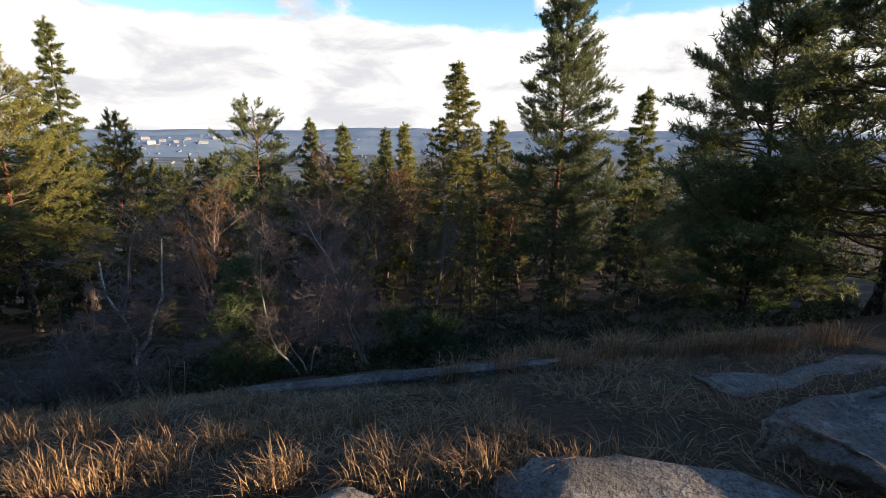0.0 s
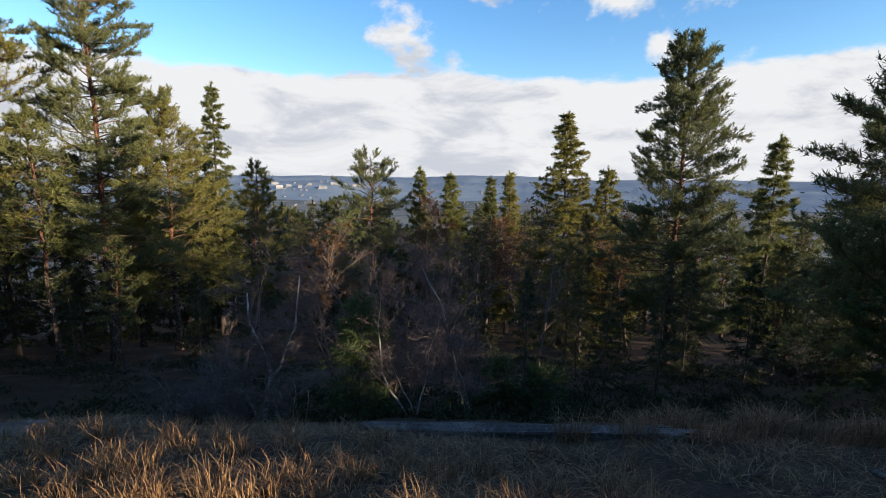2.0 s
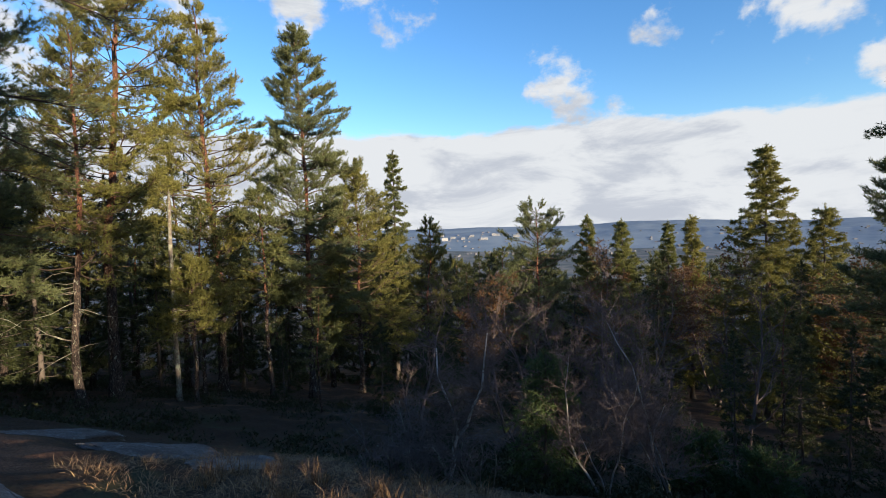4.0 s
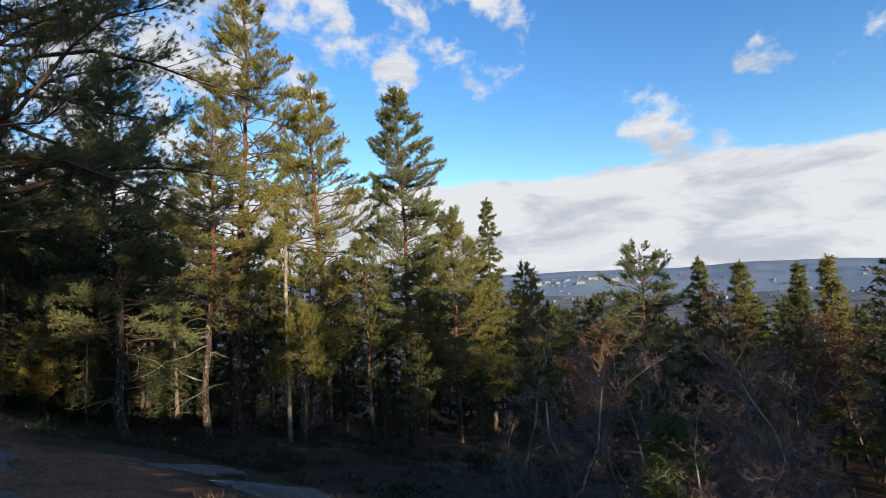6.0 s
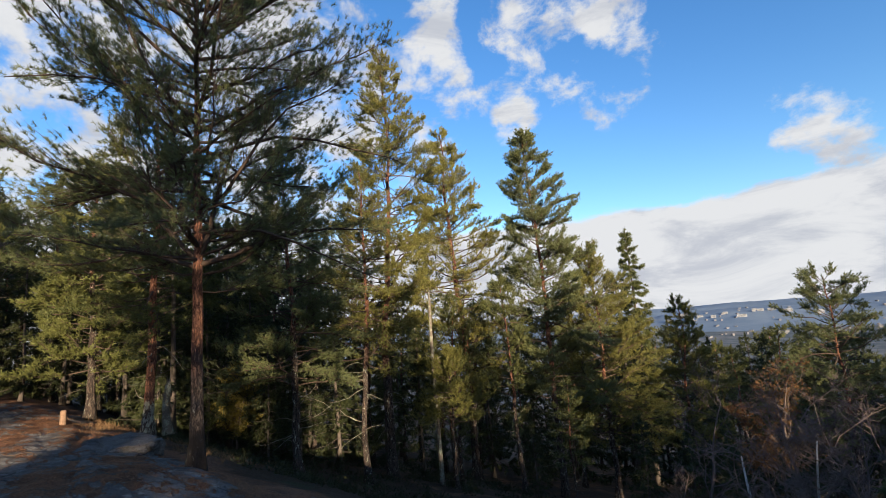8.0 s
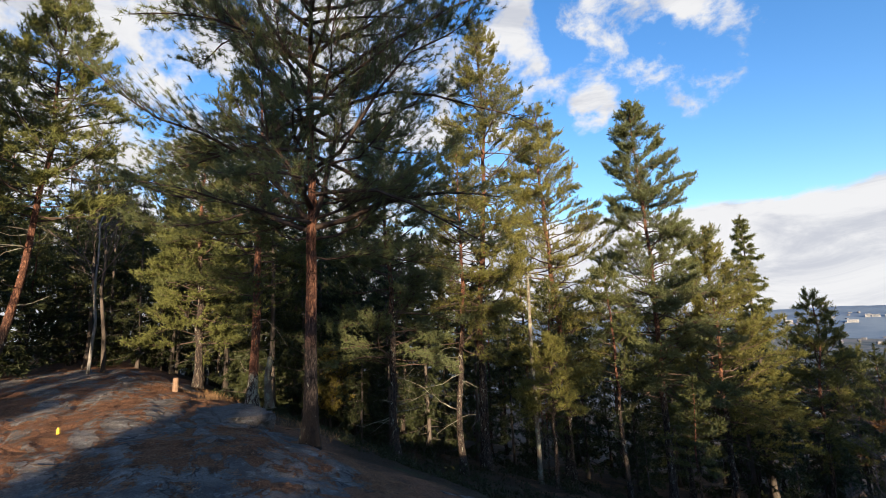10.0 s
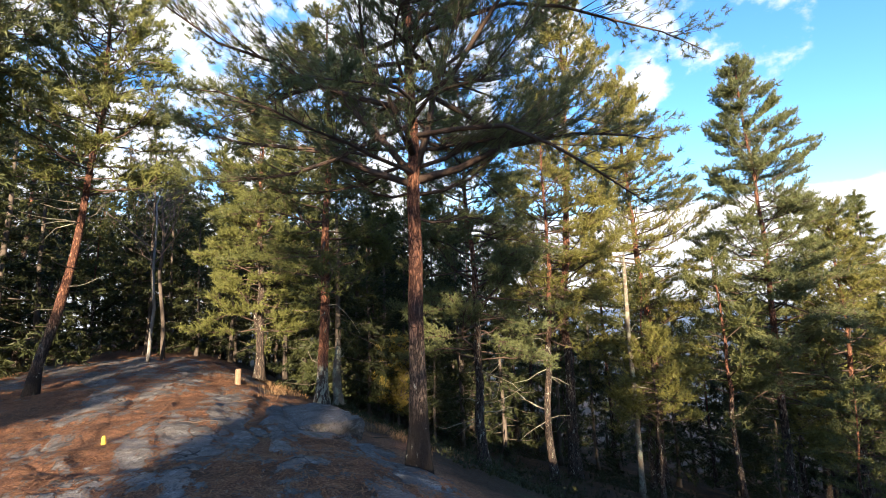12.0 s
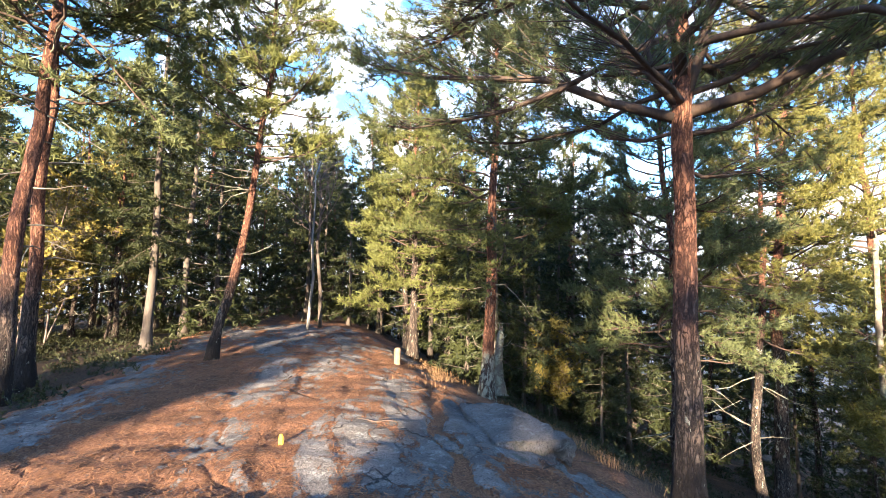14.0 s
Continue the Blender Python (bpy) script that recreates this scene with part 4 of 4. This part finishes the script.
def build_bedrock():
    """The bare ridge of rock that the path follows: overlapping sheets with broken edges, split by joints, with needles in the hollows."""
    us = np.concatenate([np.linspace(-28, -20, 80)[:-1], np.linspace(-20, -8, 330)[:-1], np.linspace(-8, 2.2, 90)])
    n, m = len(us), 180
    u, v = np.meshgrid(us, np.linspace(-4.4, 3.4, m), indexing="ij")
    x, y = u, v + 0.28 * u
    z, drift = np.empty_like(x), np.empty_like(x)
    base = land(x, y)
    for i in range(n):
        for j in range(m):
            px, py, s = x[i, j], y[i, j], v[i, j]
            a = noise.noise((px * 0.33, py * 0.33, 0))
            b = noise.noise((px * 0.8 + 9, py * 1.3, 3)) + 0.5 * noise.noise((px * 1.7, py * 2.6, 5))
            c = noise.fractal(Vector((px * 2.6, py * 2.6, 7)), 0.9, 2.1, 3)
            wide = 2.75 if px < -10 else 2.75 - 0.85 * min(1.0, (px + 10) / 4)
            keep = 0.60 - max(0, abs(s + 0.6) - wide) * 0.62 + 0.55 * a + 0.22 * b
            if px > -4:
                keep -= (px + 4) * 0.25
            gap = noise.voronoi((px * 0.32 + 0.25 * a + 0.03 * c + 0.20 * s, s * 0.74 + 0.22 * b, 0.3))[0]
            joint = max(0.0, 1 - (gap[1] - gap[0]) / 0.034) * min(1.0, max(0.0, 0.7 + 1.6 * noise.noise((px * 0.5, s * 0.5, 40))))
            sheet = s * 1.25 + 0.10 * px + 0.45 * a + 0.16 * b + 0.06 * c
            sheet = sheet - math.floor(sheet)
            ledge = min(sheet, (1 - sheet) * 14) - 0.5
            cross = 0.42 * px + 0.5 * s + 0.6 * a + 0.12 * c
            cross = cross - math.floor(cross)
            lip = min(cross, (1 - cross) * 10) - 0.5
            d, seam = needle_drift(px, s)
            z[i, j] = base[i, j] + max(-0.25, min(0.05, keep * 0.16)) + 0.025 * b + 0.022 * ledge + 0.020 * lip + 0.012 * c - 0.030 * joint - 0.10 * seam
            edge = max(0.0, 1 - sheet / 0.10) + 0.6 * max(0.0, 1 - cross / 0.08)
            drift[i, j] = d + 0.35 * joint + 0.18 * edge - 0.15 * b
    g = Mesh()
    i, j = np.meshgrid(np.arange(n - 1), np.arange(m - 1), indexing="ij")
    p, q, s, t = i * m + j, (i + 1) * m + j, (i + 1) * m + j + 1, i * m + j + 1
    g.add(np.stack([x, y, z], -1).reshape(-1, 3), np.concatenate([np.stack([p, q, s], -1).reshape(-1, 3), np.stack([p, s, t], -1).reshape(-1, 3)]))
    ob = new("bedrock", g.data("bedrock", BEDROCK, True))
    ob.data.attributes.new("drift", "FLOAT", "POINT").data.foreach_set("value", drift.reshape(-1).astype(np.float32))
    tagged(ob, "bare grey bedrock ridge strewn with orange needles", "rock", kind="structure")


build_bedrock()


def boulder(name, label, at, size, seed, flat=0.5, turn=0.0, detail=4, rough=0.22, category="rock", cut=0.75, tip=0.0):
    """A weathered rock: a rounded block, lumpy and cracked."""
    bm = bmesh.new()
    bmesh.ops.create_icosphere(bm, subdivisions=detail, radius=1.0)
    for v in bm.verts:
        p = v.co.copy()
        q = Vector([math.copysign(min(abs(c), cut) ** 0.8, c) for c in p])
        q += p * rough * noise.fractal(p * 1.3 + Vector((seed, 0, 0)), 0.9, 2.0, 4) + p * 0.05 * noise.fractal(p * 6 + Vector((0, seed, 0)), 0.9, 2.0, 3)
        v.co = Vector((q.x * size[0], q.y * size[1], q.z * size[2]))
    me = bpy.data.meshes.new(name)
    bm.to_mesh(me)
    bm.free()
    me.materials.append(ROCK)
    me.shade_smooth()
    ob = new(name, me)
    z = at[2] if len(at) > 2 else float(land(at[0], at[1]))
    ob.matrix_world = pose(at[0], at[1], z, 0, tip, turn)
    return tagged(ob, label, category)


boulder("boulder", "large grey granite boulder with a flat top", (2.64, 2.06, -0.15), (1.22, 0.80, 0.34), 1, turn=22, detail=5, cut=0.62)
boulder("rock_slab", "low rounded pinkish rock slab in dry grass", (1.05, 1.38, -0.24), (1.15, 0.68, 0.25), 2, turn=-10, detail=5)
boulder("rock_slab", "flat wet rock slab beside dry grass", (3.0, 3.28, -0.49), (1.30, 0.66, 0.16), 3, turn=14, detail=5, cut=0.6)
boulder("rock_slab", "long pale rock ledge at the edge of the slope", (-0.75, 4.40, -1.055), (2.35, 0.12, 0.12), 4, turn=-6, detail=5, cut=0.6, tip=-10.7)
boulder("boulder", "small pale boulder on the dark slope", (-0.6, 9.9, -3.75), (0.32, 0.26, 0.24), 5)
boulder("boulder", "small grey stone on the dark slope", (-1.6, 9.8, -3.8), (0.25, 0.2, 0.16), 6)
boulder("rock_slab", "pinkish rock slab underfoot in grass", (-0.9, 1.3, -0.22), (0.8, 0.5, 0.20), 7, turn=20, detail=5)
boulder("boulder", "cracked pale rock face at the path edge", (-13.65, -1.28, -0.44), (1.45, 0.66, 0.46), 8, turn=12, detail=5, cut=0.58, rough=0.16)
boulder("boulder", "blocky grey rock beside a needle-filled crack", (-12.75, -2.06, -0.38), (0.60, 0.30, 0.36), 10, turn=14, detail=5, cut=0.62)
for k, (x, y, along, across) in enumerate(((-8.9, 2.25, 1.15, 0.50), (-7.0, 2.9, 1.0, 0.75), (-5.6, 3.0, 0.8, 0.45))):
    boulder("rock_slab", "grey lichened rock slab dipping down the bank", (x, y, float(land(x, y)) - 0.09), (along, across, 0.17), 20 + k, turn=100 - 9 * k, detail=5, cut=0.6, tip=21)
boulder("boulder", "low grey stone among needles", (-12.3, -0.55, -0.68), (0.45, 0.3, 0.14), 9, turn=10)


# ---------------------------------------------------------------- grass, needles, undergrowth
def grass_patch(name, label, spots, blades, height, seed, mat=STRAW, spread=0.22, droop=0.5, width=0.0024):
    rng = np.random.default_rng(seed)
    g = Mesh()
    for (x, y, k) in spots:
        n = int(blades * k)
        a, r = rng.uniform(0, 6.28, n), spread * np.sqrt(rng.uniform(0, 1, n))
        bx, by = x + r * np.cos(a), y + r * np.sin(a)
        bz = land(bx, by) - 0.01
        h = height * rng.uniform(0.45, 1.2, n) * (0.6 + 0.5 * k)
        out = rng.uniform(0, 6.28, n)
        bend = droop * rng.uniform(0.3, 1.3, n) * h
        dx, dy = np.cos(out) * bend + np.cos(a) * r * 0.5, np.sin(out) * bend + np.sin(a) * r * 0.5
        w = rng.uniform(0.5, 1.2, n) * width
        wx, wy = -np.sin(out) * w, np.cos(out) * w
        root = np.stack([bx, by, bz], -1)
        mid = root + np.stack([dx * 0.35, dy * 0.35, h * 0.62], -1)
        tip = root + np.stack([dx, dy, h * rng.uniform(0.6, 1.0, n)], -1)
        side = np.stack([wx, wy, 0 * wx], -1)
        verts = np.stack([root - side, root + side, mid + side, mid - side, tip], 1).reshape(-1, 3)
        i = np.arange(n)[:, None] * 5
        g.add(verts, np.concatenate([i + np.array([[0, 1, 2]]), i + np.array([[0, 2, 3]]), i + np.array([[3, 2, 4]])]))
    tagged(new(name, g.data(name, mat)), label, "grass", kind="stuff")


rng = np.random.default_rng(5)
tussocks = [(-2.2 + rng.normal(0, 0.75), 1.95 + rng.normal(0, 0.18), rng.uniform(0.5, 1.1)) for k in range(24)]
tussocks += [(-0.35 + rng.normal(0, 0.45), 2.05 + rng.normal(0, 0.10), rng.uniform(0.5, 1.0)) for k in range(8)]
tussocks += [(-1.35 + rng.normal(0, 0.35), 2.9 + rng.normal(0, 0.3), rng.uniform(0.5, 1.0)) for k in range(8)]
tussocks += [(-5.0 + rng.normal(0, 0.8), 2.9 + rng.normal(0, 0.35), rng.uniform(0.5, 1.1)) for k in range(14)]
tussocks += [(-3.2 + rng.normal(0, 0.5), 3.5 + rng.normal(0, 0.5), rng.uniform(0.4, 0.9)) for k in range(8)]
tussocks += [(rng.uniform(-3.4, 0.6), rng.uniform(2.2, 3.9), rng.uniform(0.35, 0.8)) for k in range(30)]
tussocks += [(0.25 + rng.normal(0, 0.35), 2.10 + rng.normal(0, 0.08), rng.uniform(0.5, 0.9)) for k in range(8)]
grass_patch("grass", "dry blond grass tussocks", tussocks, 110, 0.19, 6, spread=0.11, droop=0.75)
ridge = [(2.3 + rng.normal(0, 0.95), 4.75 + rng.normal(0, 0.2), rng.uniform(0.6, 1.2)) for k in range(46)]
ridge += [(0.9 + rng.normal(0, 0.35), 4.3 + rng.normal(0, 0.3), rng.uniform(0.4, 0.9)) for k in range(14)]
grass_patch("ridge_grass", "tall blond grass along the edge of the slope", ridge, 110, 0.30, 7, spread=0.16, droop=0.6)
thatch = [(x, y, k) for x, y, k in ((rng.uniform(-6.5, 3.5), rng.uniform(1.7, 5.0), rng.uniform(0.3, 0.9)) for k in range(900)) if (abs((y - 4.40) + 0.105 * (x + 0.75)) > 0.20 or abs(x + 0.75) > 2.0) and noise.noise((x * 0.8, y * 1.3, 17)) > -0.30]
grass_patch("thatch", "flattened brown grass", thatch, 62, 0.072, 8, blade_material("flattened_grass", (0.055, 0.031, 0.016), (0.36, 0.225, 0.115)), 0.22, 2.2, 0.0027)
slope = [(-15.8 + rng.normal(0, 1.6), 0.3 + rng.normal(0, 0.7), rng.uniform(0.4, 0.9)) for k in range(60)]
slope = [(x, y, k) for x, y, k in slope if y - 0.28 * x > 3.9]
grass_patch("slope_grass", "tawny grass on the bank below the path", slope, 60, 0.2, 14)
edge = [(-19.5 + rng.normal(0, 1.2), -2.2 + rng.normal(0, 0.35), rng.uniform(0.4, 0.9)) for k in range(40)]
grass_patch("grass_by_post", "tawny grass near the wooden post", edge, 40, 0.22, 9)


# ---------------------------------------------------------------- small things on the path
def post():
    ob = new("wooden_post")
    ob.location = (-18.9, -3.2, float(land(-18.9, -3.2)) - 0.1)
    m = Mesh()
    m.tube(np.array([(0, 0, 0), (0.005, 0, 0.25), (0.01, 0.01, 0.52), (0.01, 0.01, 0.56)]), [0.085, 0.08, 0.078, 0.06], 12, 0.03, np.random.default_rng(1))
    part("shaft", m, WOOD, ob)
    tagged(ob, "short pale sawn wooden post beside the path", "post")


def stake():
    ob = new("marker_stake")
    ob.location = (-11.98, -3.82, float(land(-11.98, -3.82)))
    m = Mesh()
    m.tube(np.array([(0, 0, -0.05), (0, 0, 0.05), (0.004, 0, 0.14), (0.004, 0, 0.17)]), [0.028, 0.03, 0.026, 0.012], 8)
    part("shaft", m, YELLOW, ob)
    tagged(ob, "small yellow-painted marker stub on the rock", "marker")


post()
stake()


def shrubs(name, label, spots, seed, mat, size=0.09):
    """Knee-high bilberry and juniper scrub."""
    r = np.random.default_rng(seed)
    g = Mesh()
    for x, y, w in spots:
        n = int(44 * w)
        a, d = r.uniform(0, 6.28, n), 0.45 * w * np.sqrt(r.uniform(0, 1, n))
        px, py = x + d * np.cos(a), y + d * np.sin(a)
        c = np.stack([px, py, land(px, py) + r.uniform(0.0, 0.38 * w, n) * (1.1 - d / (0.5 * w))], -1)
        g.blades(c, np.tile([[0, 0, 0.8]], (n, 1)), r, 5, size, size * 0.4, 0.9)
    tagged(new(name, g.data(name, mat)), label, "shrub", kind="stuff")


scrub = []
while len(scrub) < 330:
    x, y = rng.uniform(-32, -12), rng.uniform(-22, -6)
    if y - 0.28 * x < -3.9 and math.hypot(x + 7, y + 2) > 7:
        scrub.append((x, y, rng.uniform(0.7, 1.3)))
while len(scrub) < 620:
    x, y = rng.uniform(-32, -13), rng.uniform(-2, 18)
    s = y - 0.28 * x
    if 4.6 < s < 20:
        scrub.append((x, y, rng.uniform(0.6, 1.4)))
while len(scrub) < 900:
    x, y = rng.uniform(-12, 12), rng.uniform(5.5, 22)
    if 6.8 < y - 0.28 * x:
        scrub.append((x, y, rng.uniform(0.6, 1.3)))
while len(scrub) < 1150:
    x, y = rng.uniform(-9, 5), rng.uniform(5.2, 12)
    if 6.4 < y - 0.28 * x:
        scrub.append((x, y, rng.uniform(0.5, 1.1)))
shrubs("scrub", "dark bilberry scrub on the forest floor", scrub, 12, HEATHER, 0.075)


# ---------------------------------------------------------------- needles, twigs and cones on the path
def fallen(name, label, n, length, width, seed, mat, x0, x1, s0, s1, category):
    r = np.random.default_rng(seed)
    x = r.uniform(x0, x1, n)
    y = r.uniform(s0, s1, n) + 0.28 * x
    keep = np.array([needle_drift(a, b - 0.28 * a)[0] + 0.25 * noise.noise((a * 3, b * 3, 1)) > 0.36 for a, b in zip(x, y)])
    x, y = x[keep], y[keep]
    n = len(x)
    hits = []
    for a, b in zip(x, y):
        ok, place, normal, face = BED.ray_cast(Vector((a, b, 3)), Vector((0, 0, -1)))
        hits.append(max(place.z if ok else -9, float(land(a, b))))
    z = np.array(hits) + r.uniform(0.002, 0.012, n)
    a = r.uniform(0, 6.28, n)
    ln = length * r.uniform(0.5, 1.3, n) / 2
    d = np.stack([np.cos(a) * ln, np.sin(a) * ln, r.uniform(-0.15, 0.25, n) * ln], -1)
    w = np.stack([-np.sin(a), np.cos(a), 0 * a], -1) * width / 2
    c = np.stack([x, y, z], -1)
    g = Mesh()
    verts = np.stack([c - d - w, c - d + w, c + d + w * 0.5, c + d - w * 0.5], 1).reshape(-1, 3)
    i = np.arange(n)[:, None] * 4
    g.add(verts, np.concatenate([i + np.array([[0, 1, 2]]), i + np.array([[0, 2, 3]])]))
    tagged(new(name, g.data(name, mat)), label, category, kind="stuff")


BED = bpy.data.objects["bedrock"]
bpy.context.view_layer.update()
fallen("needle_litter", "fallen orange pine needles on bedrock", 60000, 0.085, 0.007, 3, NEEDLE, -20, -7.5, -3.6, 3.6, "needles")
fallen("bark_flakes", "scattered bark flakes and small twigs", 2200, 0.06, 0.022, 4, blade_material("bark_flakes", (0.05, 0.03, 0.022), (0.26, 0.16, 0.10)), -20, -7.5, -3.0, 3.6, "bark")


def stick(at, length, turn, seed):
    r = np.random.default_rng(seed)
    ob = new("stick")
    x, y = at
    ok, place, normal, face = BED.ray_cast(Vector((x, y, 3)), Vector((0, 0, -1)))
    ob.matrix_world = pose(x, y, max(place.z if ok else -9, float(land(x, y))) + 0.012, 0, 0, turn)
    m = Mesh()
    t = np.linspace(-0.5, 0.5, 6)
    pts = np.stack([t * length, 0.04 * length * r.standard_normal(6), 0.008 * np.abs(r.standard_normal(6))], -1)
    m.tube(pts, np.linspace(0.012, 0.005, 6), 6)
    part("stem", m, BRANCH, ob, smooth=True)
    f = Mesh()
    f.tube(np.array([pts[3], pts[3] + [0.10 * length, 0.14 * length, 0.02], pts[3] + [0.2 * length, 0.2 * length, 0.03]]), [0.007, 0.005, 0.003], 5)
    part("fork", f, BRANCH, ob)
    tagged(ob, "thin fallen pine twig lying on the ground", "stick", "fallen sticks")


for k, (x, y) in enumerate(((-15.6, -4.9), (-10.4, -4.6), (-12.9, -3.0), (-14.6, -4.4), (-12.2, -1.0), (-16.2, -3.2), (-9.8, -3.2), (-13.2, -0.3), (-15.0, -2.6))):
    stick((x, y), (0.5, 0.35, 0.6, 0.4)[k % 4], 37 * k, k)


# ---------------------------------------------------------------- the town across the valley
def hill_height(a, r):
    top = -42 + 34 * noise.noise((a * 3.1 + 3, 3, 0)) + 12 * noise.noise((a * 11 + 3, 0, 3)) + 3 * noise.noise((a * 60, 3, 0))
    return -132 + (top + 132) * float(np.interp(r / 3300, (0.80, 0.87, 0.94, 1.0), (0, 0.35, 0.75, 1.0)))


def block(mesh, x, y, z, w, d, h, turn, lift=0.0):
    c, q = math.cos(turn), math.sin(turn)
    v = [(x + c * a * w / 2 - q * b * d / 2, y + q * a * w / 2 + c * b * d / 2, z + k) for k in (lift, h) for a, b in ((-1, -1), (1, -1), (1, 1), (-1, 1))]
    mesh.add(v, [(0, 1, 5), (0, 5, 4), (1, 2, 6), (1, 6, 5), (2, 3, 7), (2, 7, 6), (3, 0, 4), (3, 4, 7), (4, 5, 6), (4, 6, 7), (0, 2, 1), (0, 3, 2)])


rng = np.random.default_rng(44)
for k in range(13):
    a = radians(22.5 + k * 1.05 + rng.uniform(-0.4, 0.4))
    r = rng.uniform(2930, 3160)
    x, y = -math.sin(a) * r, math.cos(a) * r
    z = hill_height(a, r) - 3
    house = new("apartment_block")
    house.location = (x, y, z)
    w, h = rng.uniform(16, 44), rng.uniform(11, 22)
    m = Mesh()
    block(m, 0, 0, 0, w, 16, h, a, -6)
    wall = part("wall", m, WHITE_WALL, house)
    m = Mesh()
    block(m, 0, 0, h + 0.01, w + 1.5, 17.5, 1.6, a)
    part("roof", m, GREY_ROOF, house)
    c, q = math.cos(a), math.sin(a)
    for row in range(3):
        m = Mesh()
        oy = -8.1
        block(m, -q * oy, c * oy, 3 + row * h / 3.4, w * 0.9, 0.4, 2.2, a)
        part("window_band", m, GLASS_DARK, house)
    tagged(house, "pale distant apartment block on a hillside", "building", "distant town blocks")
m = Mesh()
for k in range(340):
    a = radians(rng.uniform(-40, 38))
    r = rng.uniform(2200, 3280)
    z = hill_height(a, r) if r > 2640 else -131
    block(m, -math.sin(a) * r, math.cos(a) * r, z, rng.uniform(6, 20), rng.uniform(6, 10), rng.uniform(3, 7), rng.uniform(0, 3), -4)
tagged(new("distant_houses", m.data("distant_houses", HOUSES)), "pale distant houses scattered over the valley", "houses", kind="stuff")


for k, (x, y, n) in enumerate(((-1.2, 2.7, 0.5), (0.4, 3.0, 0.4), (-2.9, 3.2, 0.7), (-0.2, 3.5, 0.5), (1.0, 3.3, 0.45), (-3.8, 4.3, 0.8), (-2.4, 4.4, 0.6), (0.2, 2.5, 0.35), (1.6, 4.1, 0.5), (-4.6, 4.0, 0.6))):
    stick((x, y), n, 53 * k, 30 + k)
